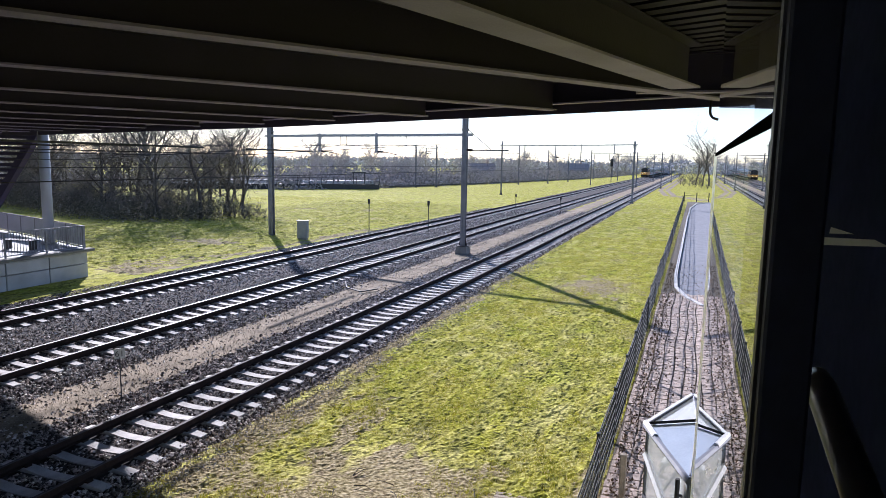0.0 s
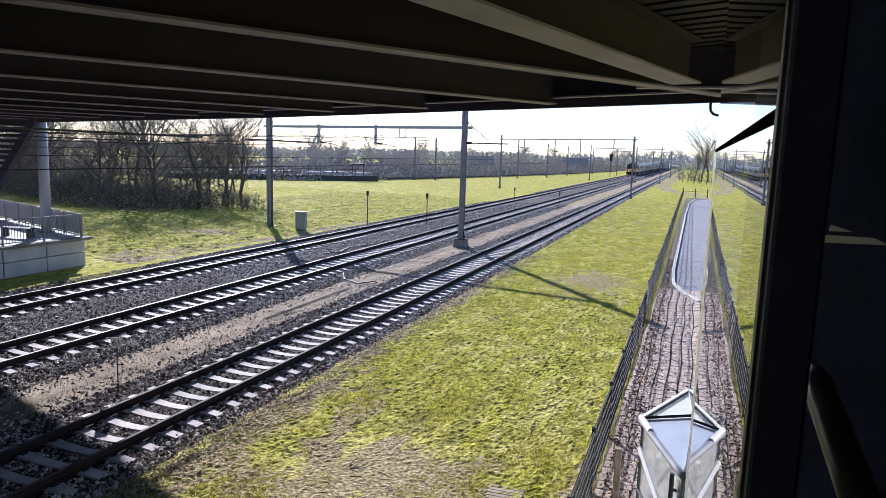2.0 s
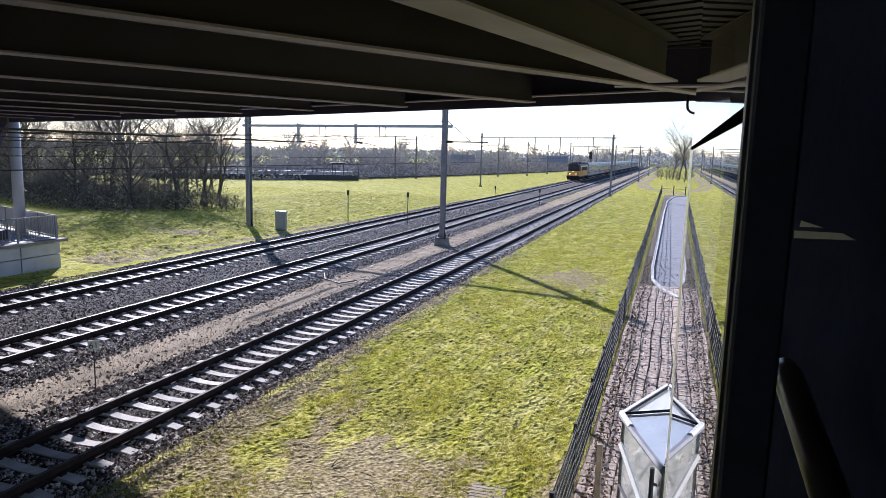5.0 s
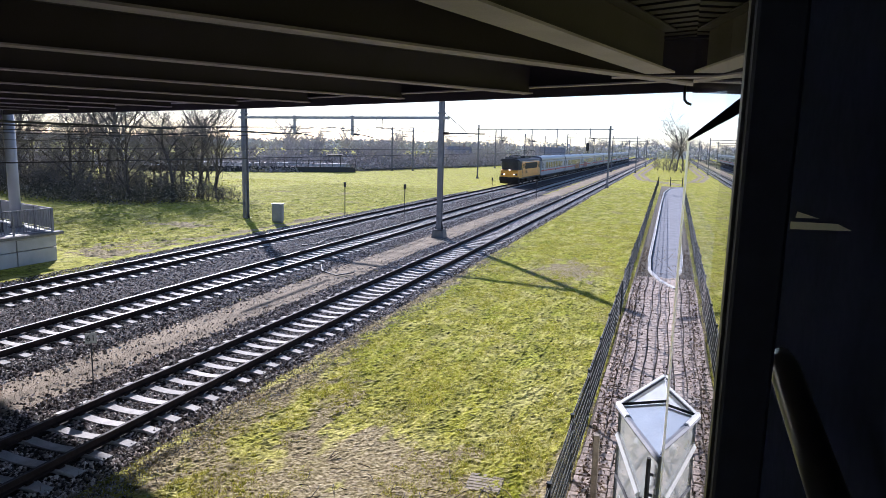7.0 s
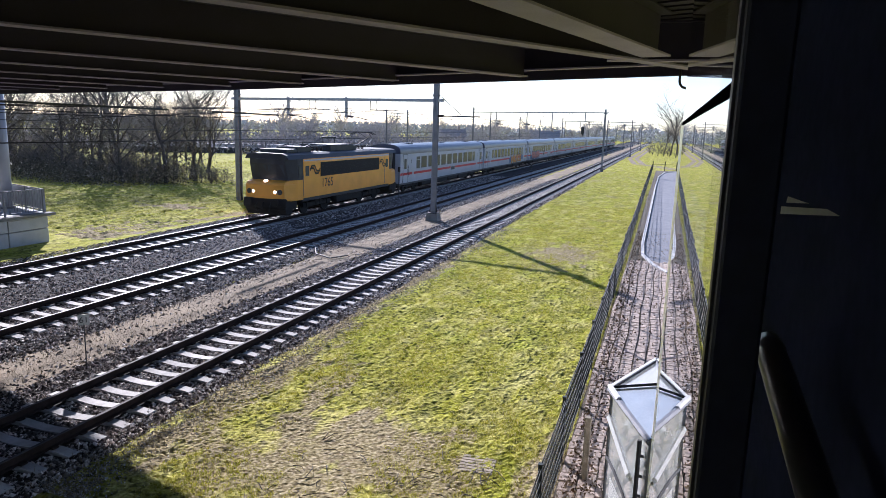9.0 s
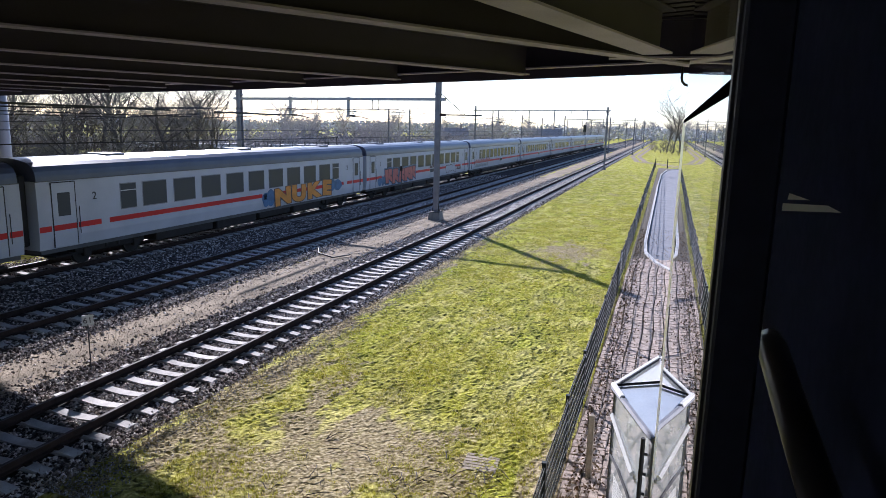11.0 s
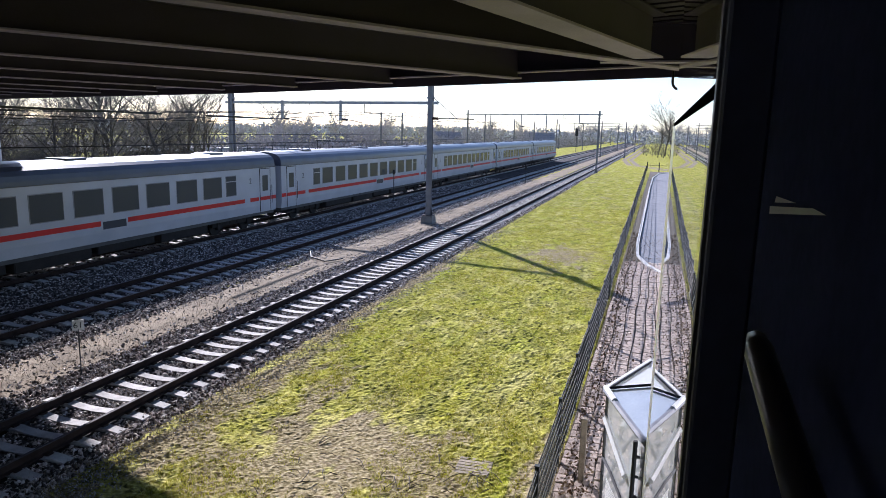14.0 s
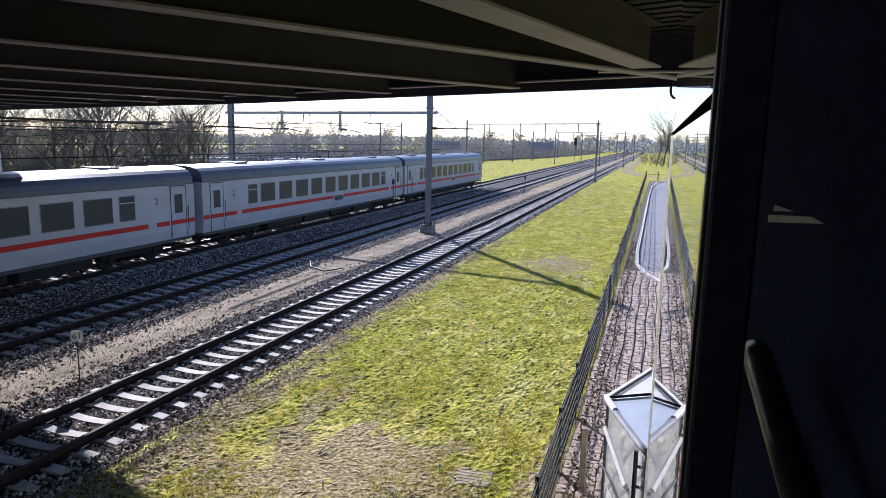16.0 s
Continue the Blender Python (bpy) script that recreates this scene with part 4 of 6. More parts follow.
# trees
def tree_mesh(seed, height, spread, twigs, levels=4, trunk=0.16, mats=None, up=0.35, first=0.25):
    """Trunk and crown meshes of a bare tree: limbs fork down to fine twigs."""
    rnd = random.Random(seed)
    tk, cr = Mesh(), Mesh()

    def grow(p, d, ln, r, lv):
        pts, rad = [p], [r]
        n = 4 if lv < 2 else 1 if lv == levels else 2 if lv == 3 else 3
        for i in range(n):
            d = (d + Vector((rnd.uniform(-1, 1), rnd.uniform(-1, 1), rnd.uniform(-0.5, 1) * up)) * 0.22).normalized()
            p = p + d * ln / n
            pts.append(p)
            rad.append(r * (1 - 0.5 * (i + 1) / n))
        (tk if lv < 2 else cr).tube(pts, rad, 6 if lv < 2 else 3, False)
        if lv >= levels:
            return
        kids = twigs[lv]
        for k in range(kids):
            f = first + (1 - first) * (k + rnd.random()) / kids
            i = min(n - 1, int(f * n))
            q = pts[i].lerp(pts[i + 1], f * n - i)
            az = rnd.uniform(0, 2 * math.pi)
            side = Vector((math.cos(az), math.sin(az), rnd.uniform(0.1, 0.9)))
            nd = (d * 0.55 + side * spread).normalized()
            grow(q, nd, ln * rnd.uniform(0.42, 0.68), r * (1 - 0.5 * f) * 0.55, lv + 1)
    grow(Vector((0, 0, -0.1)), Vector((0, 0, 1)), height * 0.62, trunk, 0)
    a, b = mats or (M_BARK, M_TWIG)
    return tk.mesh("trunk", a), cr.mesh("crown", b)


TREES = [tree_mesh(11, 12.0, 0.7, (9, 6, 6, 5), 4, 0.18, up=0.5, first=0.32), tree_mesh(23, 10.0, 1.0, (9, 6, 6, 5), 4, 0.15, up=0.3, first=0.22), tree_mesh(37, 13.0, 0.85, (10, 6, 6, 5), 4, 0.20, up=0.3, first=0.38), tree_mesh(44, 11.0, 1.15, (8, 7, 6, 5), 4, 0.17, up=0.15, first=0.3)]
BUSHES = [tree_mesh(51, 4.0, 1.2, (14, 7, 5), 3, 0.05, up=0.2, first=0.02), tree_mesh(52, 3.0, 1.4, (16, 7, 5), 3, 0.04, up=0.1, first=0.0)]
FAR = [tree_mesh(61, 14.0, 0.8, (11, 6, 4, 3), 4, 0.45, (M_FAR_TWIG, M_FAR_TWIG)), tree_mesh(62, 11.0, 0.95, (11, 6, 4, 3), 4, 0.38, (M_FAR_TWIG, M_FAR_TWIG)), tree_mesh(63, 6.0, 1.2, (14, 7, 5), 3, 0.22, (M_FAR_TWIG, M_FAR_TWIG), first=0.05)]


def tree(kind, meshes, x, y, s, rz, label, group, z=GZ):
    t = thing(kind, label, kind.replace("_", " "), group, at=pose(x, y, z, 0, 0, rz) @ Matrix.Scale(s, 4))
    part("trunk", meshes[0], None, t)
    part("crown", meshes[1], None, t)
    return t


rt = random.Random(5)
for i in range(24):
    f = i / 23
    x, y = -78 + 36 * f + rt.uniform(-2, 2), 52 + 3 * f + (8 * rt.random() if f < 0.8 else 1.5 * rt.random() - 2)
    tree("bare_tree", TREES[i % 4], x, y, rt.uniform(0.75, 1.2), rt.uniform(0, 360), "leafless multi-stemmed tree in the lineside thicket", "thicket trees")
for i in range(10):
    f = i / 9
    x, y = -112 + 58 * f + rt.uniform(-2, 2), 70 - 4 * f + 14 * rt.random()
    tree("bare_tree", TREES[i % 4], x, y, rt.uniform(0.7, 1.0), rt.uniform(0, 360), "leafless tree deep in the lineside thicket", "thicket trees")
for x, y, s_ in ((-45.5, 47.0, 1.0), (-42.8, 49.2, 1.05), (-53.5, 47.5, 1.0), (-49.0, 50.0, 1.1), (-42.2, 54.5, 0.6)):
    tree("bare_tree", TREES[rt.randrange(4)], x, y, s_, rt.uniform(0, 360), "leafless tree at the edge of the thicket", "thicket trees")
for i in range(80):
    f = rt.random()
    x, y = -76 + 34.5 * f + rt.uniform(-1.5, 1.0), (53 - 8 * min(1, f * 1.3)) + 10 * max(0, f - 0.75) + rt.uniform(0.0, 4.5)
    tree("bare_bush", BUSHES[i % 2], x, y, rt.uniform(0.6, 1.15), rt.uniform(0, 360), "low leafless bush in the lineside thicket", "thicket bushes")
for i in range(14):
    tree("bare_bush", BUSHES[i % 2], -42.5 + 0.32 * i, 51.0 + rt.uniform(0, 3.5), rt.uniform(0.4, 0.62), rt.uniform(0, 360), "low leafless bush at the end of the thicket", "thicket bushes")
rnp = np.random.RandomState(3)


def leaf_stuff(name, n, centre, material, label, size=0.12):
    c = centre(n)
    a = rnp.normal(size=(n, 3))
    b = rnp.normal(size=(n, 3))
    a /= np.linalg.norm(a, axis=1)[:, None]
    b -= a * (a * b).sum(1)[:, None]
    b /= np.linalg.norm(b, axis=1)[:, None]
    s = size * rnp.uniform(0.5, 1.3, (n, 1))
    v = np.stack([c - a * s, c + b * s * 0.5, c + a * s, c - b * s * 0.5], 1).reshape(-1, 3)
    f = np.arange(n * 4).reshape(-1, 4)
    return tagged(new(name, raw(name, v, f, material)), label, "foliage", kind="stuff")


def thicket(n):
    k = rnp.randint(0, 40, n)
    f = k / 39.0
    cx = -74 + 32.5 * f
    cy = 53.5 - 8 * np.minimum(1, f * 1.3) + 16 * np.maximum(0, f - 0.8) + 1.5 * np.sin(k * 4.1)
    r = rnp.normal(size=(n, 3)) * np.array([1.3, 1.5, 0.45])
    hz = 0.5 + 0.5 * np.sin(k * 2.3)
    return np.stack([cx + r[:, 0], cy + r[:, 1] + 0.8, GZ + np.abs(r[:, 2] + 0.25 + hz * 0.9)], 1)


leaf_stuff("bramble_leaves", 36000, thicket, M_LEAF, "dark evergreen bramble leaves at the foot of the thicket", 0.08)

M_BRUSH = island_mat("thicket_brushwood", [(0.0, (0.06, 0.055, 0.045)), (1.0, (0.24, 0.22, 0.18))], 0.95, 0.1)


def brushwood(n):
    """Tangled fine growth between the stems, thinner towards the top."""
    k = rnp.randint(0, 34, n)
    f = k / 33.0
    r = rnp.normal(size=(n, 3)) * np.array([1.6, 1.8, 1.0])
    top = 3.0 + 1.6 * np.sin(k * 1.7)
    return np.stack([-84 + 38.5 * f + r[:, 0], 57.5 - 5 * f + r[:, 1], GZ + 0.2 + top * rnp.rand(n) ** 1.2], 1)


leaf_stuff("thicket_brushwood", 9000, brushwood, M_BRUSH, "tangled grey-brown brushwood inside the thicket", 0.15)

M_TANGLE = island_mat("tangled_twigs", [(0.0, (0.05, 0.042, 0.036)), (0.6, (0.17, 0.145, 0.125)), (1.0, (0.46, 0.41, 0.36))], 0.9, 0.2)


def tangle(n, seed=21):
    """Long whippy shoots that lean across one another."""
    rnd = random.Random(seed)
    mb = Mesh()
    for i in range(n):
        f = rnd.random()
        p = Vector((-80 + 38.5 * f, 54 - 6.5 * min(1, f * 1.2) + 6 * max(0, f - 0.8) + rnd.uniform(-1.0, 7.0), GZ + rnd.random() ** 1.6 * 6.0))
        a = rnd.uniform(0, 6.28)
        d = Vector((math.cos(a), math.sin(a) * 0.6, rnd.uniform(-0.25, 1.1))).normalized() * rnd.uniform(0.8, 2.6)
        r = rnd.uniform(0.008, 0.02)
        mb.tube([p, p + d * 0.5 + Vector((0, 0, 0.12)), p + d], [r, r * 0.8, r * 0.35], 3, False)
    tagged(new("thicket_shoots", mb.mesh("thicket_shoots", M_TANGLE)), "tangled grey-brown shoots in the thicket", "foliage", kind="stuff")


tangle(4500)

# distance: bare woods, hedge, houses
rf = random.Random(9)
for i in range(50):
    f = i / 49
    x, y = -230 + 200 * f, 190 + 190 * f + rf.uniform(-20, 50)
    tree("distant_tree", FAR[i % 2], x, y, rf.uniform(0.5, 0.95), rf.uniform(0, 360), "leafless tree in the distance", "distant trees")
LINE = ((-130, 88), (-68.8, 104), (-59.3, 124), (-55.6, 139), (-50.2, 164), (-44.3, 203), (-38, 250), (-34, 308), (-31, 420))


def on_line(f):
    g = f * (len(LINE) - 1)
    i = np.minimum(g.astype(int), len(LINE) - 2)
    p = np.array(LINE, float)
    return p[i] + (p[i + 1] - p[i]) * (g - i)[:, None]


for i in range(50):
    p = on_line(np.array([rf.random()]))[0]
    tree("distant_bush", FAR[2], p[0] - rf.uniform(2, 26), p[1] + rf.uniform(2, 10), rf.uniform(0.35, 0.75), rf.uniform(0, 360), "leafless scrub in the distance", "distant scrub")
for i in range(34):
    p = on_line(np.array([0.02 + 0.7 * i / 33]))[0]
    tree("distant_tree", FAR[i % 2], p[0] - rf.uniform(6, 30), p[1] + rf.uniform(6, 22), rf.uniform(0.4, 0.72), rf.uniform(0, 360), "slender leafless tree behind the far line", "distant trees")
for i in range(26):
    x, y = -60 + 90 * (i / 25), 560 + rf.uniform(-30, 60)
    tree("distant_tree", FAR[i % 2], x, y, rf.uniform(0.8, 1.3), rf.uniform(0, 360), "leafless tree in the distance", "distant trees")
for k, x, y, sc in ((1, 1.4, 201, 1.75), (3, 3.2, 206, 1.6), (1, -0.4, 212, 1.35)):
    tree("bare_tree", TREES[k], x, y, sc, 40 * k + y, "tall leafless tree with a broad crown beside the line", "lineside trees")
for x, y, sc in ((-4.6, 207, 1.1), (-3.4, 196, 1.05), (-2.0, 190, 1.1), (-0.5, 186, 1.0), (1.0, 181, 1.05), (2.5, 178, 1.0), (3.6, 173, 0.9), (-1.2, 202, 1.3), (0.6, 195, 1.3)):
    tree("bare_bush", BUSHES[0], x, y, sc, rf.uniform(0, 360), "brown leafless scrub beside the line", "lineside scrub")
for x, y, sc in ((-94, 150, 1.25), (-86, 170, 1.05), (-80, 140, 0.8), (-104, 172, 0.95)):
    tree("distant_tree", FAR[1], x, y, sc, rf.uniform(0, 360), "broad leafless tree out in the fields", "distant trees")
# scrub colours raised and greyed to carry the haze
M_SCRUB = island_mat("hazed_scrub_twigs", [(0.0, (0.22, 0.205, 0.20)), (1.0, (0.50, 0.465, 0.45))], 0.95, 0.1)


def hedge(n):
    p = on_line(rnp.rand(n))
    w = rnp.rand(n)
    return np.stack([p[:, 0] - 1 - 30 * w, p[:, 1] + 14 * w + rnp.normal(size=n), GZ + np.abs(rnp.normal(size=n)) * (0.5 + 1.7 * w)], 1)


leaf_stuff("distant_hedge", 60000, hedge, M_SCRUB, "leafless scrub along the far line, coloured paler for haze", 0.38)
# horizon haze is put into this pale blue-grey wood colour
M_WOODS = island_mat("hazed_wood_twigs", [(0.0, (0.36, 0.37, 0.40)), (1.0, (0.64, 0.64, 0.67))], 0.95, 0.1)


def woods(n):
    """A far belt of bare crowns with an uneven top."""
    x = rnp.uniform(-900, 260, n)
    top = np.array([7 + 5 * noise.noise((a * 0.018, 0.0, 7.0)) + 3.5 * noise.noise((a * 0.07, 3.0, 7.0)) for a in x])
    return np.stack([x, 430 + 0.12 * x + rnp.uniform(0, 120, n), GZ + np.abs(top) * rnp.rand(n) ** 0.8], 1)


leaf_stuff("distant_woods", 45000, woods, M_WOODS, "bare woods on the horizon with haze in their colour", 1.1)
# low dark fence where the meadow ends
mb = Mesh()
for (xa, ya), (xb, yb) in zip(LINE[2:], LINE[3:]):
    mb.tube([(xa, ya, GZ + 0.35), (xb, yb, GZ + 0.35)], 0.10, 4)
solid("field_fence", mb, M_STEEL_DK, "low dark fence rail at the meadow's end", "fence")
# a track of trodden sand beside the line
for nm, pts in (("trodden_track", ((2.2, 116), (-1.6, 127), (-4.6, 132), (-7.0, 160), (-6.6, 223), (-6.4, 300))),):
    mb = Mesh()
    for (xa, ya), (xb, yb) in zip(pts, pts[1:]):
        d = Vector((xb - xa, yb - ya, 0)).normalized()
        for s_ in (-0.75, 0.75):
            n_ = Vector((-d.y, d.x, 0))
            a_, b_ = Vector((xa, ya, GZ + 0.035)) + n_ * s_, Vector((xb, yb, GZ + 0.035)) + n_ * s_
            mb.face(a_ - n_ * 0.5, b_ - n_ * 0.5, b_ + n_ * 0.5, a_ + n_ * 0.5)
    solid(nm, mb, M_SAND, "sandy wheel tracks beside the line", "track", kind="structure")


end_fence = thing("end_fence", "low dark fence across the end of the path", "fence")
for x in (-1.75, 0.1, 1.9):
    mb = Mesh()
    mb.box(x - 0.07, x + 0.07, 113.0 - 0.07, 113.0 + 0.07, GZ, GZ + 1.5, 0.01)
    part("post", mb, M_FENCE, end_fence)
for z in (1.0,):
    mb = Mesh()
    mb.box(-1.7, 1.85, 112.98, 113.02, GZ + z - 0.02, GZ + z + 0.02)
    part("rail", mb, M_FENCE, end_fence)


def barrier():
    """The dark low wall of an underpass with its railing, out in the meadow."""
    b = thing("underpass_wall", "low dark underpass wall with a railing in the meadow", "wall", kind="structure")
    A, B = Vector((-88, 93, GZ)), Vector((-58.5, 118, GZ))
    d = (B - A).normalized()
    n = Vector((-d.y, d.x, 0))
    mb = Mesh()
    q = [A, B, B + n * 0.3, A + n * 0.3]
    mb.loft([[p for p in q], [p + Vector((0, 0, 1.0)) for p in q]])
    part("wall", mb, M_STEEL_DK, b)
    for i in range(18):
        p = A.lerp(B, i / 17)
        mb = Mesh()
        mb.box(p.x - 0.04, p.x + 0.04, p.y - 0.04, p.y + 0.04, GZ + 1, GZ + 2.2)
        part("post", mb, M_STEEL_DK, b)
    for z in (1.6, 2.2):
        mb = Mesh()
        mb.tube([A + Vector((0, 0, z)), B + Vector((0, 0, z))], 0.04, 5)
        part("rail", mb, M_STEEL_DK, b)
    mb = Mesh()
    q = [A + n * 5, B + n * 5, B + n * 8, A + n * 8]
    mb.loft([[p + Vector((0, 0, 0.0)) for p in q], [p + Vector((0, 0, 1.5)) for p in q]])
    part("far_wall", mb, M_CONC_WALL, b, "pale concrete wall")


barrier()


def house(x, y, w, d, h, r, rz, label):
    ho = thing("house", label, "house", "distant houses", at=pose(x, y, GZ, 0, 0, rz))
    mb = Mesh()
    mb.box(-w / 2, w / 2, -d / 2, d / 2, 0, h)
    part("wall", mb, M_BRICK, ho)
    mb = Mesh()
    mb.loft([[(-w / 2 - 0.4, -d / 2 - 0.4, h), (-w / 2 - 0.4, d / 2 + 0.4, h), (-w / 2 - 0.4, 0, h + r)], [(w / 2 + 0.4, -d / 2 - 0.4, h), (w / 2 + 0.4, d / 2 + 0.4, h), (w / 2 + 0.4, 0, h + r)]])
    rf_ = part("roof", mb, M_ROOFTILE, ho)
    mb = Mesh()
    mb.box(w * 0.25 - 0.4, w * 0.25 + 0.4, -0.4, 0.4, h + r * 0.6, h + r + 1.0)
    part("chimney", mb, M_BRICK, rf_)
    for i in range(4):
        mb = Mesh()
        xx = -w / 2 + w * (i + 0.5) / 4
        mb.box(xx - 0.6, xx + 0.6, -d / 2 - 0.05, -d / 2 + 0.05, h * 0.35, h * 0.8)
        part("window", mb, M_TINT, ho)


house(-53, 305, 13, 8, 2.6, 3.2, 12, "distant brick farmhouse with a tiled roof coloured paler for haze")
house(-72, 226, 9, 7, 2.6, 2.8, 25, "distant brick house with a tiled roof coloured paler for haze")
house(-116, 88, 7, 6, 3.0, 3.0, 40, "small distant house behind the thicket")
sg = thing("railway_signal", "dark railway signal beside the line", "signal", at=pose(-25.4, 215, GZ))
mb = Mesh()
mb.tube([(0, 0, 0), (0, 0, 6.5)], 0.1, 6)
part("pole", mb, M_STEEL_DK, sg)
mb = Mesh()
mb.box(-0.45, 0.45, -0.15, 0.15, 5.0, 7.4, 0.1)
part("head", mb, M_BLACK, sg)
slab = Mesh()
slab.box(-74.8, -73.0, 54.6, 55.4, GZ - 0.1, GZ + 0.35, 0.03)
solid("concrete_slab", slab, M_CONC_WALL, "low pale concrete slab in the grass by the thicket", "slab")
fs_ = thing("field_shelter", "small dark open shelter in the meadow", "shelter", at=pose(-62.5, 117.0, GZ, 0, 0, 30))
for x in (-1.1, 1.1):
    mb = Mesh()
    mb.box(x - 0.07, x + 0.07, -0.07, 0.07, 0, 3.1)
    part("post", mb, M_STEEL_DK, fs_)
mb = Mesh()
mb.box(-1.4, 1.4, -0.6, 0.6, 3.1, 3.35, 0.03)
part("roof", mb, M_STEEL_DK, fs_)


# train
TX = TRACKS[2]


def bogie(parent, y, wb=1.25, r=0.46):
    b = part("bogie", Mesh().box(-1.05, -0.9, y - wb - 0.5, y + wb + 0.5, 0.42, 0.68, 0.03).box(0.9, 1.05, y - wb - 0.5, y + wb + 0.5, 0.42, 0.68, 0.03).box(-1.0, 1.0, y - 0.25, y + 0.25, 0.45, 0.8, 0.03), M_BOGIE, parent, "grimy bogie frame")
    for yy in (y - wb, y + wb):
        mb = Mesh()
        for s in (-0.7525, 0.7525):
            mb.disc((s, yy, r), (1, 0, 0), r, 0.13, 20)
            mb.disc((s * 0.94, yy, r), (1, 0, 0), r + 0.025, 0.03, 20)
        mb.tube([(-1.1, yy, r), (1.1, yy, r)], 0.09, 10)
        part("wheelset", mb, M_BOGIE, b)
        for s in (-1.02, 1.02):
            part("axle_box", Mesh().box(s - 0.1, s + 0.1, yy - 0.17, yy + 0.17, r - 0.16, r + 0.17, 0.03), M_BOGIE, b)
    for s in (-0.98, 0.98):
        mb = Mesh()
        mb.tube([(s, y - 0.3, 0.5), (s, y - 0.3, 0.95)], 0.11, 10)
        mb.tube([(s, y + 0.3, 0.5), (s, y + 0.3, 0.95)], 0.11, 10)
        part("spring", mb, M_BOGIE, b)
    return b


def coach(label):
    c = thing("railway_coach", label, "railway coach", "train coaches")
    L = 13.0
    side = [(-1.36, 0.86), (1.36, 0.86), (1.405, 1.25), (1.41, 1.95), (1.405, 2.9), (1.385, 3.28), (-1.385, 3.28), (-1.405, 2.9), (-1.41, 1.95), (-1.405, 1.25)]
    part("body", Mesh().prism(side, -L, L), M_COACH, c, "pale grey coach body")
    half = [(1.39, 3.28), (1.375, 3.45), (1.34, 3.63), (1.24, 3.80), (1.02, 3.93), (0.6, 4.02), (0.2, 4.055)]
    arc = half + [(-x, z) for x, z in reversed(half)]
    roof = part("roof", Mesh().prism(arc, -L + 0.04, L - 0.04), M_COACH_ROOF, c, "blue-grey glossy roof", smooth=False)
    mb = Mesh()
    for x in (-0.62, -0.36, 0.36, 0.62):
        mb.tube([(x, -L + 1.2, 4.0 - 0.13 * abs(x)), (x, L - 1.2, 4.0 - 0.13 * abs(x))], 0.022, 5)
    part("roof_ribs", mb, M_COACH_ROOF, roof)
    for y in (-8.5, 0.4, 9.0):
        part("roof_vent", Mesh().box(-0.55, 0.55, y - 0.5, y + 0.5, 3.98, 4.11, 0.03), M_COACH_ROOF, roof)
    mb = Mesh()
    for s in (-1, 1):
        mb.box(s * 1.392 - 0.012, s * 1.392 + 0.012, -L, L, 3.265, 3.295)
    part("gutter", mb, M_COACH_SKIRT, c)
    for s in (-1, 1):
        # red stripe in lengths between the doors and number panels
        for a, b in ((-L + 0.02, -12.5), (-11.35, -10.3), (-9.9, 0.5), (1.9, 10.0), (10.5, 11.3), (12.5, L - 0.02)):
            mb = Mesh()
            x = s * 1.409
            mb.box(min(x, x + s * 0.006), max(x, x + s * 0.006), a, b, 1.50, 1.70)
            part("stripe", mb, M_RED, c, "red waist stripe")
        for y, w, z0, z1 in [(-8.87, 0.8, 1.98, 2.95), (8.87, 0.8, 1.98, 2.95)] + [(-7.4 + 1.85 * i, 1.36, 1.98, 2.95) for i in range(9)]:
            x = s * 1.408
            mb = Mesh()
            mb.box(x - 0.012, x + 0.012, y - w / 2 - 0.035, y + w / 2 + 0.035, z0 - 0.035, z1 + 0.035, 0.008)
            fr = part("window", mb, M_STEEL, c, "thin grey-framed coach window")
            mb = Mesh()
            mb.box(x - 0.016, x + 0.016, y - w / 2, y + w / 2, z0, z1)
            part("pane", mb, M_TINT, fr)
            if w < 1:
                mb = Mesh()
                mb.box(x - 0.02, x + 0.02, y - w / 2, y + w / 2, z1 - 0.28, z1 - 0.24)
                part("sash_bar", mb, M_COACH, fr)
        for y in (-11.92, 11.92):
            x = s * 1.405
            mb = Mesh()
            mb.box(x - 0.012, x + 0.014, y - 0.5, y + 0.5, 0.9, 3.2, 0.006)
            dr = part("door", mb, M_COACH, c, "pale grey entrance door")
            mb = Mesh()
            for yy in (y - 0.5, y + 0.5):
                mb.box(x - 0.008, x + 0.018, yy - 0.018, yy + 0.018, 0.9, 3.22)
            mb.box(x - 0.008, x + 0.018, y - 0.5, y + 0.5, 3.2, 3.235)
            part("door_seal", mb, M_RUBBER, dr)
            mb = Mesh()
            mb.box(x - 0.02, x + 0.02, y - 0.27, y + 0.27, 2.0, 2.85, 0.01)
            part("door_window", mb, M_TINT, dr)
            mb = Mesh()
            mb.box(min(x, x + s * 0.02), max(x, x + s * 0.02), y - 0.48, y + 0.48, 1.50, 1.70)
            part("door_stripe", mb, M_RED, dr)
            mb = Mesh()
            mb.tube([(x + s * 0.04, y + 0.62, 1.3), (x + s * 0.04, y + 0.62, 2.3)], 0.015, 5)
            part("grab_rail", mb, M_STEEL_DK, dr)
        mb = Mesh()
        x = s * 1.412
        mb.box(min(x, x + s * 0.006), max(x, x + s * 0.006), 0.6, 1.8, 1.36, 1.66)
        part("destination_board", mb, M_TINT, c, "dark destination panel")
    for y in (-10.55, 10.55):
        letters("class_digit", "2", 0.42, M_BLACK, c, 1.409, y, 2.6)
    part("underframe", Mesh().box(-1.3, 1.3, -L + 0.1, L - 0.1, 0.70, 0.87), M_COACH_SKIRT, c)
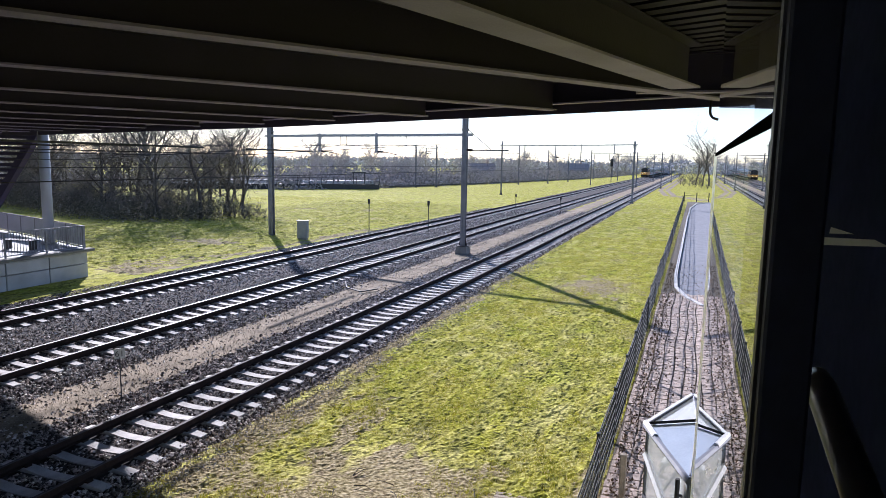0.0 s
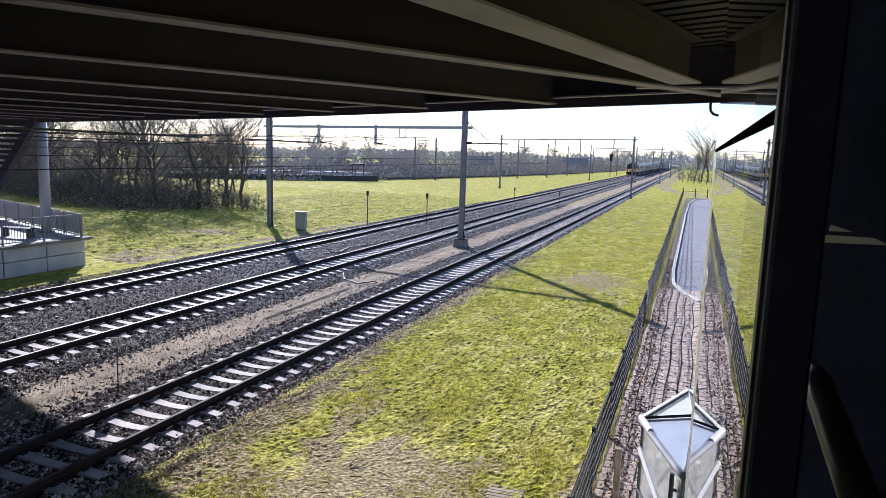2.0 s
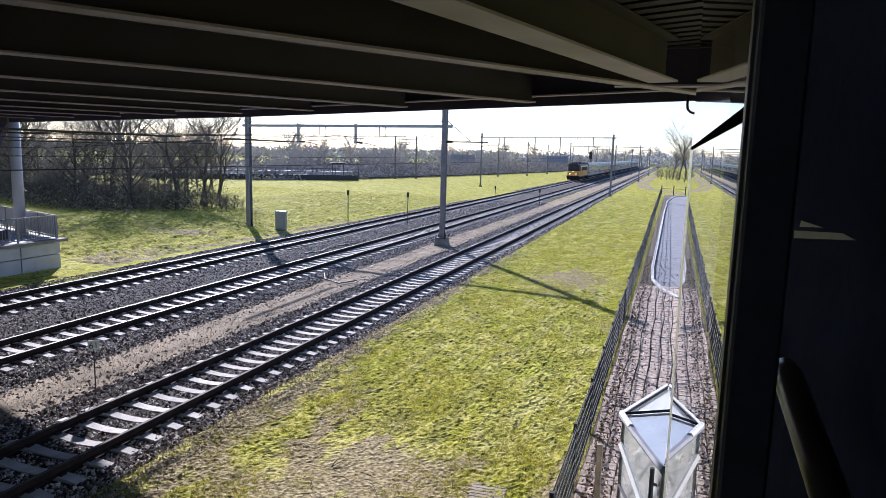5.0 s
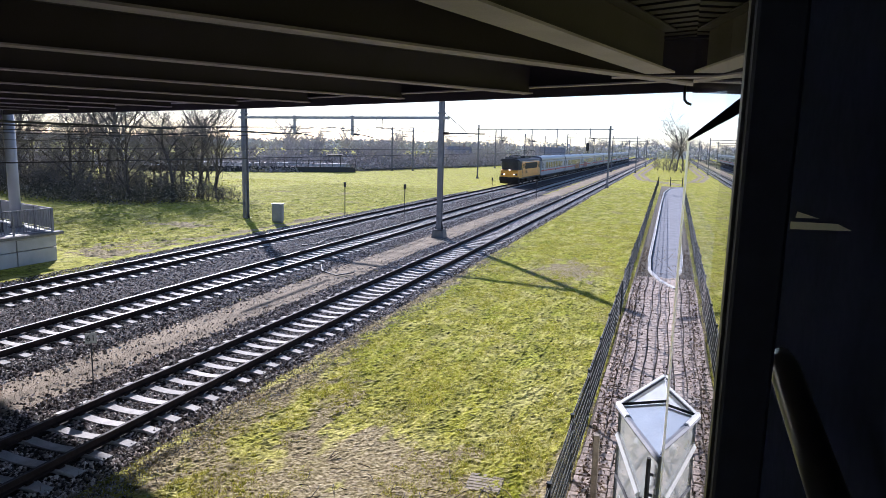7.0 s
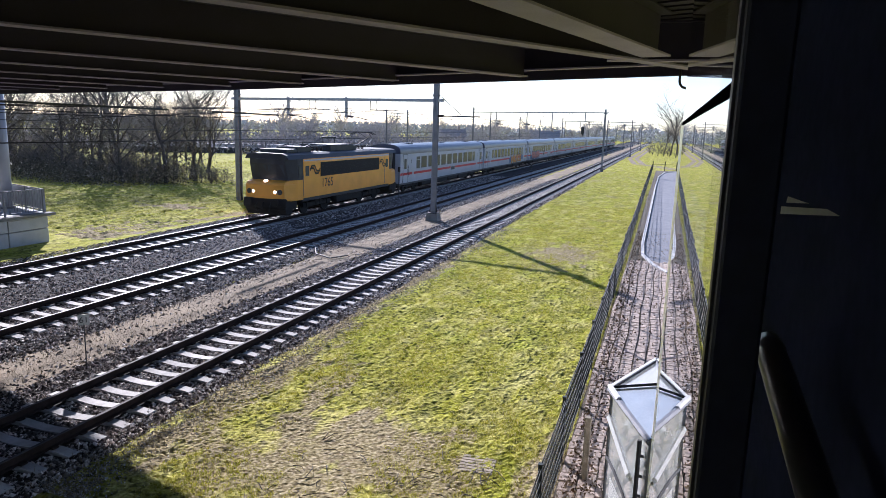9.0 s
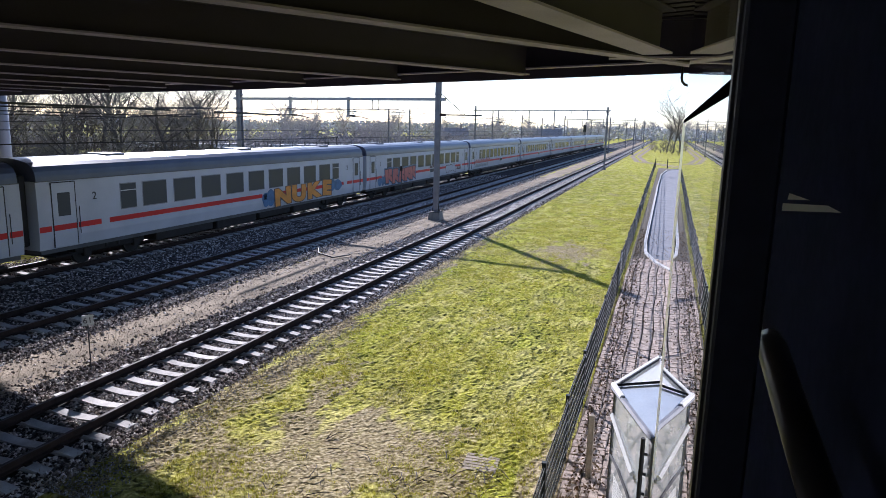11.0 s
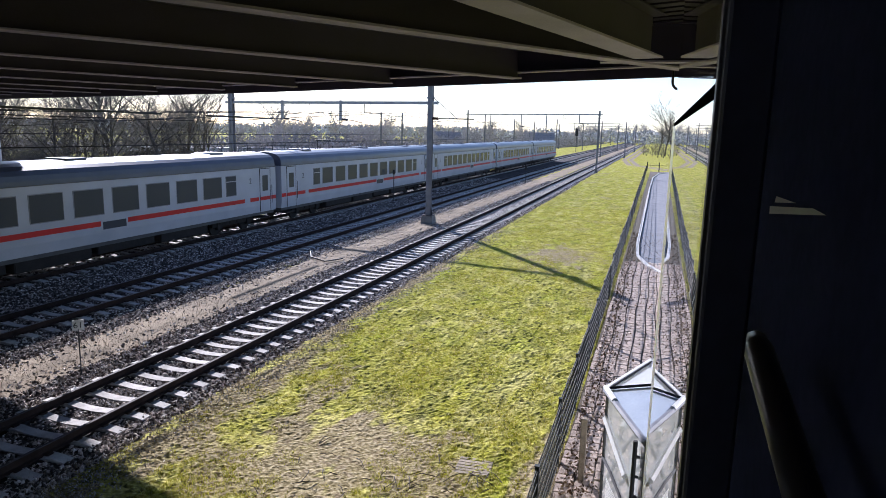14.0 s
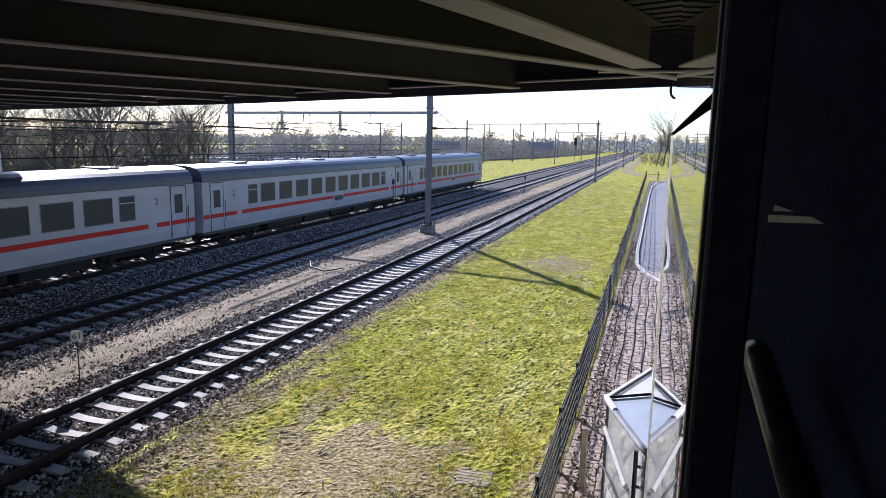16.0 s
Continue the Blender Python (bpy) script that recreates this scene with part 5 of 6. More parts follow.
    for a, b, z in ((-7.2, -3.4, 0.34), (-3.1, 0.2, 0.28), (0.5, 3.6, 0.36), (4.0, 7.2, 0.30)):
        part("equipment_box", Mesh().box(-1.2, 1.2, a, b, z, 0.87, 0.04), M_BOGIE, c)
    for s in (-1, 1):
        part("gangway", Mesh().box(-0.95, 0.95, s * L - 0.02 if s > 0 else -L - 0.29, L + 0.29 if s > 0 else -L + 0.02, 1.0, 3.5, 0.05), M_RUBBER, c, "black gangway bellows")
        part("step", Mesh().box(-1.35, 1.35, s * 11.92 - 0.45, s * 11.92 + 0.45, 0.5, 0.56), M_BOGIE, c)
        bogie(c, s * 9.5)
    return c


def spray(parent, y0, y1, z0, z1, material, name="spray_blot", n=9, seed=1, label="sprayed colour blots", lift=0.02):
    """Rounded blots of paint, side by side."""
    rnd = random.Random(seed)
    for i in range(n):
        mb = Mesh()
        y = y0 + (y1 - y0) * (i + 0.5) / n + rnd.uniform(-0.1, 0.1)
        z = (z0 + z1) / 2 + rnd.uniform(-0.12, 0.12)
        ry, rz = (y1 - y0) / n * rnd.uniform(0.55, 0.8), (z1 - z0) / 2 * rnd.uniform(0.75, 1.0)
        x = 1.41 + lift + 0.0012 * i
        mb.face(*[(x, y + ry * math.cos(a) * (1 + 0.15 * math.sin(3 * a + i)), z + rz * math.sin(a)) for a in [2 * math.pi * k / 18 for k in range(18)]])
        part(name, mb, material, parent, label)


def loco():
    l = thing("locomotive", "yellow and dark grey electric locomotive with raised pantograph", "locomotive")
    side = [(-1.47, 1.08), (1.47, 1.08), (1.48, 1.6), (1.48, 3.2), (1.45, 3.42), (-1.45, 3.42), (-1.48, 3.2), (-1.48, 1.6)]
    part("body", Mesh().prism(side, -6.5, 6.5), M_YELLOW, l, "yellow body side")
    for s in (-1, 1):
        def ring(z, yf, hw):
            q = [(-1.47, s * 6.5, z), (1.47, s * 6.5, z), (1.44, s * 7.1, z), (hw, s * yf, z), (hw * 0.5, s * (yf + 0.1), z), (-hw * 0.5, s * (yf + 0.1), z), (-hw, s * yf, z), (-1.44, s * 7.1, z)]
            return q
        mb = Mesh()
        mb.loft([ring(1.0, 8.15, 1.28), ring(1.15, 8.3, 1.3), ring(1.95, 8.3, 1.27), ring(2.1, 8.18, 1.24), ring(2.2, 7.78, 1.2)])
        nose = part("nose", mb, M_YELLOW, l, "yellow cab nose")
        mb = Mesh()
        mb.loft([ring(2.2, 7.76, 1.2), ring(2.3, 7.76, 1.2), ring(3.15, 8.02, 1.18), ring(3.42, 8.05, 1.16)])
        cabm = part("cab_front", mb, M_LOCO_GREY, l, "dark grey windscreen surround")
        for k in (-1, 1):
            mb = Mesh()
            y0, y1 = s * 7.80, s * 8.03
            e = s * 0.09
            mb.add([(k * 0.06, y0 + e, 2.42), (k * 1.08, y0 - e * 0.0 + s * 0.02, 2.42), (k * 1.06, y1 + s * 0.02, 3.1), (k * 0.06, y1 + e, 3.1)], [(0, 1, 2, 3)])
            part("windscreen", mb, M_TINT, cabm, "dark windscreen pane")
            mb = Mesh()
            mb.add([(k * 1.475, s * 6.62, 2.35), (k * 1.462, s * 7.0, 2.35), (k * 1.462, s * 7.0, 3.1), (k * 1.475, s * 6.62, 3.1)], [(0, 1, 2, 3)])
            part("side_window", mb, M_TINT, cabm)
            for x in (0.72, 1.02):
                mb = Mesh()
                mb.disc((k * x, s * 8.33, 1.55), (0, 1, 0), 0.15, 0.1, 16)
                hl = part("lamp_housing", mb, M_STEEL_DK, nose, "dark lamp ring")
                if x < 0.9 or s > 0:
                    mb = Mesh()
                    mb.disc((k * x, s * 8.39, 1.55), (0, 1, 0), 0.09, 0.03, 16)
                    part("headlight", mb, M_LAMP if s < 0 else M_TAIL, hl, "lit headlight" if s < 0 else "red tail lamp")
            # buffers
            mb = Mesh()
            mb.tube([(k * 0.875, s * 8.2, 0.98), (k * 0.875, s * 8.68, 0.98)], 0.1, 10)
            mb.disc((k * 0.875, s * 8.7, 0.98), (0, 1, 0), 0.24, 0.05, 16)
            part("buffer", mb, M_BOGIE, l)
        if s < 0:
            mb = Mesh()
            mb.disc((0, s * 8.18, 2.14), (0, 1, 0), 0.085, 0.2, 14)
            part("upper_headlight", mb, M_LAMP, nose, "lit upper headlight")
        part("buffer_beam", Mesh().box(-1.35, 1.35, min(s * 7.0, s * 8.35), max(s * 7.0, s * 8.35), 0.5, 1.05, 0.05), M_BOGIE, l)
        mb = Mesh()
        mb.loft([[(-1.3, s * 8.1, 0.2), (1.3, s * 8.1, 0.2), (1.3, s * 7.6, 0.2), (-1.3, s * 7.6, 0.2)], [(-1.35, s * 8.3, 0.55), (1.35, s * 8.3, 0.55), (1.35, s * 7.5, 0.55), (-1.35, s * 7.5, 0.55)]])
        part("plough", mb, M_BOGIE, l)
        bogie(l, s * 4.0, 1.3, 0.55)
    for k in (-1, 1):
        mb = Mesh()
        mb.tube([(k * 0.45, -8.4, 0.95), (k * 0.5, -8.62, 0.7), (k * 0.42, -8.55, 0.42), (k * 0.3, -8.4, 0.5)], 0.03, 6)
        part("brake_hose", mb, M_RUBBER, l)
    mb = Mesh()
    mb.tube([(0, -8.3, 0.95), (0, -8.6, 0.9), (0, -8.62, 0.55)], 0.06, 8)
    part("coupling", mb, M_BOGIE, l)
    part("apron", Mesh().box(-1.42, 1.42, -8.42, -8.2, 0.62, 1.18, 0.04), M_BOGIE, l, "black front apron")
    part("sole_bar", Mesh().box(-1.46, 1.46, -6.6, 6.6, 0.88, 1.1, 0.03), M_LOCO_GREY, l, "dark grey sole bar")
    roof = part("roof", Mesh().prism([(-1.45, 3.42), (1.45, 3.42), (1.3, 3.66), (0.95, 3.76), (-0.95, 3.76), (-1.3, 3.66)], -8.1, 8.1), M_LOCO_GREY, l, "dark grey roof")
    for s in (-1, 1):
        x = s * 1.483
        mb = Mesh()
        mb.box(x - 0.012, x + 0.012, -4.4, 4.6, 2.28, 3.16)
        gr = part("grille", mb, M_GRILLE, l, "dark grey ventilation grille")
        for i in range(9):
            z = 2.33 + i * 0.095
            part("grille_slat", Mesh().box(x - 0.022, x + 0.022, -4.36, 4.56, z, z + 0.045), M_GRILLE, gr)
        for y in (-6.05, 6.05):
            mb = Mesh()
            mb.box(x - 0.01, x + 0.012, y - 0.4, y + 0.4, 1.15, 3.25, 0.006)
            dr = part("cab_door", mb, M_YELLOW, l)
            part("door_window", Mesh().box(x - 0.014, x + 0.018, y - 0.22, y + 0.22, 2.4, 3.0, 0.005), M_TINT, dr)
            mb = Mesh()
            mb.tube([(x + s * 0.05, y - 0.5, 1.2), (x + s * 0.05, y - 0.5, 2.5)], 0.018, 6)
            part("grab_rail", mb, M_STEEL, dr)
        mb = Mesh()
        mb.box(x - 0.008, x + 0.008, -6.4, 6.4, 3.28, 3.36)
        part("roof_line", mb, M_COACH, l, "pale line below the roof")
    for y in (-5.1, 5.3):
        # operator's emblem as two plain zigzag bars
        mb = Mesh()
        for pts in ([(-0.6, -0.03), (-0.42, 0.24), (-0.06, 0.24), (0.2, -0.09), (0.6, -0.09)], [(0.6, 0.03), (0.42, -0.24), (0.06, -0.24), (-0.2, 0.09), (-0.6, 0.09)]):
            for (a, b), (c, d) in zip(pts, pts[1:]):
                n = Vector((c - a, d - b)).normalized()
                px_, pz_ = -n.y * 0.055, n.x * 0.055
                e, g = n.x * 0.03, n.y * 0.03
                mb.face((1.497, y + a - e - px_, 2.74 + b - g - pz_), (1.497, y + c + e - px_, 2.74 + d + g - pz_), (1.497, y + c + e + px_, 2.74 + d + g + pz_), (1.497, y + a - e + px_, 2.74 + b - g + pz_))
        part("emblem", mb, M_BLACK, l, "dark zigzag emblem")
    letters("fleet_number", "1765", 0.78, M_BLACK, l, 1.488, -3.5, 1.84)
    for a, b, h, w in ((-7.4, -6.2, 0.22, 0.9), (-5.9, -4.2, 0.34, 0.75), (-1.8, 1.6, 0.42, 0.8), (2.0, 2.8, 0.30, 0.5)):
        part("roof_equipment", Mesh().box(-w, w, a, b, 3.75, 3.76 + h, 0.04), M_STEEL_DK, roof)
    for y in (-3.6, -3.0, -2.4, 3.2, 3.8):
        mb = Mesh()
        for z in range(4):
            mb.disc((0.45, y, 3.8 + 0.07 * z), (0, 0, 1), 0.09 - 0.03 * (z % 2), 0.05, 10)
        part("insulator", mb, M_RAIL, roof)
    mb = Mesh()
    mb.tube([(0.45, -4.2, 4.1), (0.45, 4.4, 4.1)], 0.03, 6)
    part("busbar", mb, M_STEEL, roof)
    # folded front and raised rear pantograph
    for y, up in ((-4.6, 0), (5.0, 1)):
        mb = Mesh()
        for x in (-0.5, 0.5):
            mb.tube([(x, y - 0.9, 3.95), (x, y + 0.9, 3.95)], 0.035, 6)
        for yy in (-0.9, 0.9):
            mb.tube([(-0.5, y + yy, 3.95), (0.5, y + yy, 3.95)], 0.035, 6)
        panto = part("pantograph", mb, M_STEEL_DK, l, "raised pantograph" if up else "folded pantograph")
        kn = Vector((0, y + 1.15, 4.5 if up else 4.15))
        top = Vector((0, y - 0.1, 4.98 if up else 4.22))
        for x in (-0.45, 0.45):
            mb = Mesh()
            mb.tube([(x, y - 0.5, 3.95), kn + Vector((x * 0.4, 0, 0))], 0.04, 6)
            part("lower_arm", mb, M_STEEL_DK, panto)
            mb = Mesh()
            mb.tube([kn + Vector((x * 0.4, 0, 0)), top + Vector((x, 0, 0))], 0.025, 6)
            part("upper_arm", mb, M_STEEL_DK, panto)
        for yy in (-0.2, 0.2):
            mb = Mesh()
            mb.tube([top + Vector((-0.95, yy, -0.16)), top + Vector((-0.6, yy, 0)), top + Vector((0.6, yy, 0)), top + Vector((0.95, yy, -0.16))], 0.03, 6)
            part("contact_strip", mb, M_STEEL_DK, panto)
    for a, b in ((-1.9, 1.9),):
        part("equipment_box", Mesh().box(-1.3, 1.3, a, b, 0.4, 0.9, 0.05), M_BOGIE, l)
    return l


LOCO = loco()
COACHES = [coach("pale grey express coach with a red stripe and dark windows")]
for i in range(8):
    COACHES.append(copy_thing(COACHES[0], pose(0, 0, 0)))
def slabs(parent, y0, y1, z0, z1, n, material, lift, label, seed=1, g=0.0):
    """Slanted blocks of paint in a row, like lettering that cannot be read."""
    rnd = random.Random(seed)
    w = (y1 - y0) / n
    for i in range(n):
        mb = Mesh()
        y = y0 + w * i
        k = rnd.uniform(-0.25, 0.25) * w
        x = 1.41 + lift + 0.001 * i
        a, b = z0 + rnd.uniform(0, 0.1), z1 - rnd.uniform(0, 0.15)
        m = (a + b) / 2
        def bar(p, q, r, t, dx):
            mb.face((x + dx, p[0] - g, p[1] - g), (x + dx, q[0] + g, q[1] - g), (x + dx, r[0] + g, r[1] + g), (x + dx, t[0] - g, t[1] + g))
        bar((y + 0.04 * w, a), (y + 0.46 * w, a), (y + 0.48 * w + k, b), (y + 0.03 * w + k, b), 0.0)
        bar((y + 0.40 * w, m - 0.12), (y + 0.96 * w, a + 0.02), (y + 0.98 * w, a + 0.42), (y + 0.42 * w, m + 0.2), 0.0003)
        bar((y + 0.40 * w, m + 0.12), (y + 0.95 * w, m + 0.05), (y + 0.93 * w, b), (y + 0.44 * w, b + 0.04), 0.0006)
        part("sprayed_block", mb, material, parent, label)


c = COACHES[1]
spray(c, 0.6, 2.2, 0.95, 1.95, M_BLUE, "spray_backdrop", 3, 4, "blue sprayed backdrop", 0.008)
spray(c, 7.3, 9.4, 1.05, 2.0, M_BLUE, "spray_backdrop", 3, 5, "blue sprayed backdrop", 0.008)
for k, ch in enumerate("NUKE"):
    for nm, mt, x, bold, lb in (("sprayed_outline", M_DARKTAG, 1.430, 0.15, "dark outline of a sprayed letter"), ("sprayed_letter", M_ORANGE, 1.436, 0.10, "orange sprayed letter")):
        lt = letters(nm, ch, 1.50, mt, c, x + 0.003 * (k % 2), 2.52 + 1.70 * k, 1.36 + 0.03 * k, lb, bold)
        lt.matrix_basis = lt.matrix_basis @ Matrix.Rotation(radians((3, -2, 2, -3)[k]), 4, "Z") @ Matrix.Diagonal((1.42, 0.80, 0.3, 1))
tagged(c, "grey express coach with orange and blue graffiti below the windows")
c = COACHES[2]
spray(c, -10.9, -9.3, 0.92, 1.75, M_BLUE, "spray_backdrop", 3, 7, "blue sprayed shape", 0.006)
slabs(c, -9.6, -3.2, 0.98, 2.12, 5, M_BLUE, 0.014, "dark blue rim of sprayed blocks", 8, 0.14)
slabs(c, -9.6, -3.2, 0.98, 2.12, 5, M_DARKTAG, 0.022, "dark outline of sprayed blocks", 8, 0.06)
slabs(c, -9.6, -3.2, 0.98, 2.12, 5, M_PINK, 0.030, "pink and brown sprayed blocks", 8)
spray(c, 5.2, 8.4, 0.95, 1.85, M_DARKTAG, "spray_line", 6, 11, "dark rim of bubble graffiti", 0.008)
spray(c, 5.28, 8.32, 1.02, 1.78, M_COACH, "spray_blot", 6, 11, "pale bubble graffiti", 0.018)
slabs(c, 8.6, 10.0, 1.15, 1.38, 5, M_DARKTAG, 0.012, "small dark tag", 3)
slabs(c, 0.5, 1.9, 1.72, 2.0, 4, M_DARKTAG, 0.012, "small dark tag", 4)
tagged(c, "grey express coach with pink and blue graffiti below the windows")
c = COACHES[3]
slabs(c, -11.0, -4.5, 1.5, 1.85, 9, M_PINK, 0.012, "faded pink tag", 12)
slabs(c, -11.0, -5.5, 1.0, 1.35, 8, M_GREYBOX, 0.012, "faded grey tag", 13)
tagged(c, "grey express coach with a faded pink tag along its foot")


# loose surface: ballast stones, grass blades, stalks
def stones():
    n = 260000
    y = 6 + 74 * rnp.rand(n) ** 1.9
    w = rnp.rand(n)
    x = np.where(w < 0.31, rnp.uniform(-12.55, -8.7, n), rnp.uniform(-24.4, -14.2, n))
    spill = w > 0.965
    x = np.where(spill, -13.4 + np.sign(rnp.rand(n) - 0.5) * (1.0 - 0.85 * rnp.rand(n) ** 2), x)
    keep = np.ones(n, bool)
    for cx in TRACKS:
        ph = np.abs((y - 4.4 + 0.3025) % 0.605 - 0.3025)
        keep &= ~((np.abs(x - cx) < 1.18) & (ph < 0.145))
        for s in (-0.7525, 0.7525):
            keep &= np.abs(x - cx - s) > 0.09
    x, y = x[keep], y[keep]
    n = len(x)
    s = rnp.uniform(0.026, 0.06, n)[:, None, None]
    base = np.array([(1, 0, 0), (-1, 0, 0), (0, 1, 0), (0, -1, 0), (0, 0, 0.7)], float)
    v = base[None] * rnp.uniform(0.65, 1.3, (n, 5, 1)) + rnp.normal(size=(n, 5, 3)) * 0.14
    a = rnp.uniform(0, 6.28, n)
    ca, sa = np.cos(a)[:, None], np.sin(a)[:, None]
    v = np.stack([v[:, :, 0] * ca - v[:, :, 1] * sa, v[:, :, 0] * sa + v[:, :, 1] * ca, v[:, :, 2]], 2) * s
    v += np.stack([x, y, -0.232 + rnp.uniform(-0.015, 0.02, n)], 1)[:, None]
    f = np.array([(0, 2, 4), (2, 1, 4), (1, 3, 4), (3, 0, 4)])
    f = (f[None] + np.arange(n)[:, None, None] * 5).reshape(-1, 3)
    tagged(new("ballast_stones", raw("ballast_stones", v.reshape(-1, 3), f, M_STONE)), "loose dark grey ballast stones", "stones", kind="stuff")


stones()


def blades(name, n, place, h0, h1, material, label, wide=0.012, ground_lift=-0.01):
    x, y = place(n)
    n = len(x)
    a = rnp.uniform(0, 6.28, n)
    h = rnp.uniform(h0, h1, n)
    lean = rnp.normal(size=(n, 2)) * 0.45 * h[:, None]
    w = wide * rnp.uniform(0.6, 1.5, n)
    dx, dy = np.cos(a) * w, np.sin(a) * w
    z = np.full(n, GZ + ground_lift)
    v = np.stack([np.stack([x - dx, y - dy, z], 1), np.stack([x + dx, y + dy, z], 1), np.stack([x + lean[:, 0], y + lean[:, 1], z + h], 1)], 1)
    f = np.arange(n * 3).reshape(-1, 3)
    tagged(new(name, raw(name, v.reshape(-1, 3), f, material)), label, "grass", kind="stuff")


def field(n):
    """Blades in tufts, thicker where the turf is lush."""
    m = n // 14
    y = 6.5 + 46 * rnp.rand(m) ** 1.6
    x = rnp.uniform(-8.3, -1.35, m)
    d = np.array([noise.noise((a * 0.45, b * 0.3, 1.0)) + 0.5 * noise.noise((a * 1.7, b * 1.1, 4.0)) for a, b in zip(x, y)])
    bare = 1.3 * np.exp(-((x + 5.1) / 2.2) ** 2 - ((y - 9.3) / 1.9) ** 2) + 1.2 * np.exp(-((x + 8.3) / 0.8) ** 2)
    k = d - 0.6 * bare > rnp.uniform(-0.55, 0.25, m)
    x, y = np.repeat(x[k], 14), np.repeat(y[k], 14)
    return x + rnp.normal(size=len(x)) * 0.045, y + rnp.normal(size=len(x)) * 0.045


def far_field(n):
    y = 26 + 60 * rnp.rand(n) ** 1.3
    x = -25.4 - 35 * rnp.rand(n)
    k = ~((x < -38) & (y < 58)) | (rnp.rand(n) < 0.15)
    k &= ~((x < -26.3) & (y < 23.5 - (x + 26.7) * 0.32))
    return x[k], y[k]


def verge(n):
    s = rnp.rand(n)
    y = 7 + 60 * rnp.rand(n) ** 1.6
    x = np.where(s < 0.4, -1.3 + rnp.normal(size=n) * 0.18, np.where(s < 0.75, -8.55 + rnp.normal(size=n) * 0.3, -13.4 + rnp.normal(size=n) * 0.7))
    return x, y


blades("grass_blades", 420000, field, 0.02, 0.06, M_BLADE, "short spring grass in tufts with dry blades", 0.0065, 0.03)
blades("grass_blades", 60000, far_field, 0.05, 0.13, M_BLADE, "rough meadow grass beyond the tracks", 0.02)
def pebbles(n):
    """Grit, pebbles and clods on the sandy strip."""
    y = 6 + 70 * rnp.rand(n) ** 1.7
    x = rnp.normal(size=n) * 0.62 - 13.4
    return np.stack([x, y, np.full(n, -0.215)], 1)


def litter(n):
    y = 6.5 + 34 * rnp.rand(n) ** 1.5
    s = rnp.rand(n)
    x = np.where(s < 0.6, -1.12 + np.abs(rnp.normal(size=n)) * 0.28, rnp.uniform(-1.2, 1.0, n))
    return np.stack([x, y, GZ + 0.085 + rnp.uniform(0, 0.02, n)], 1)


def clods(n):
    """Grit along the ballast's foot."""
    y = 7 + 30 * rnp.rand(n) ** 1.6
    return np.stack([-8.35 + rnp.normal(size=n) * 0.3, y, np.full(n, GZ + 0.055)], 1)


def fence_foot(n):
    return rnp.normal(size=n) * 0.22 - 0.85, 7.0 + 2.6 * rnp.rand(n)


M_GRIT = island_mat("grey_grit", [(0.0, (0.10, 0.095, 0.09)), (0.5, (0.34, 0.32, 0.30)), (1.0, (0.66, 0.63, 0.60))], 0.9, 0.2)
leaf_stuff("ballast_grit", 9000, clods, M_GRIT, "grey grit along the foot of the ballast", 0.024)
blades("dry_grass", 5000, fence_foot, 0.05, 0.24, M_DRY, "dead brown grass heaped by the path", 0.009, 0.03)
sticks = Mesh()
rs = random.Random(77)
for i in range(90):
    p = Vector((rs.uniform(-5.6, -1.7), rs.uniform(7.4, 10.2), GZ + 0.07))
    a = rs.uniform(0, 6.28)
    ln_ = rs.uniform(0.12, 0.5)
    q = p + Vector((math.cos(a), math.sin(a), 0)) * ln_
    sticks.tube([p, p.lerp(q, 0.5) + Vector((rs.uniform(-0.05, 0.05), rs.uniform(-0.05, 0.05), 0.04)), q], [0.009, 0.007, 0.003], 4, False)
tagged(new("dead_twigs", sticks.mesh("dead_twigs", M_BARK)), "dark dead twigs strewn over the bare ground", "twigs", kind="stuff")
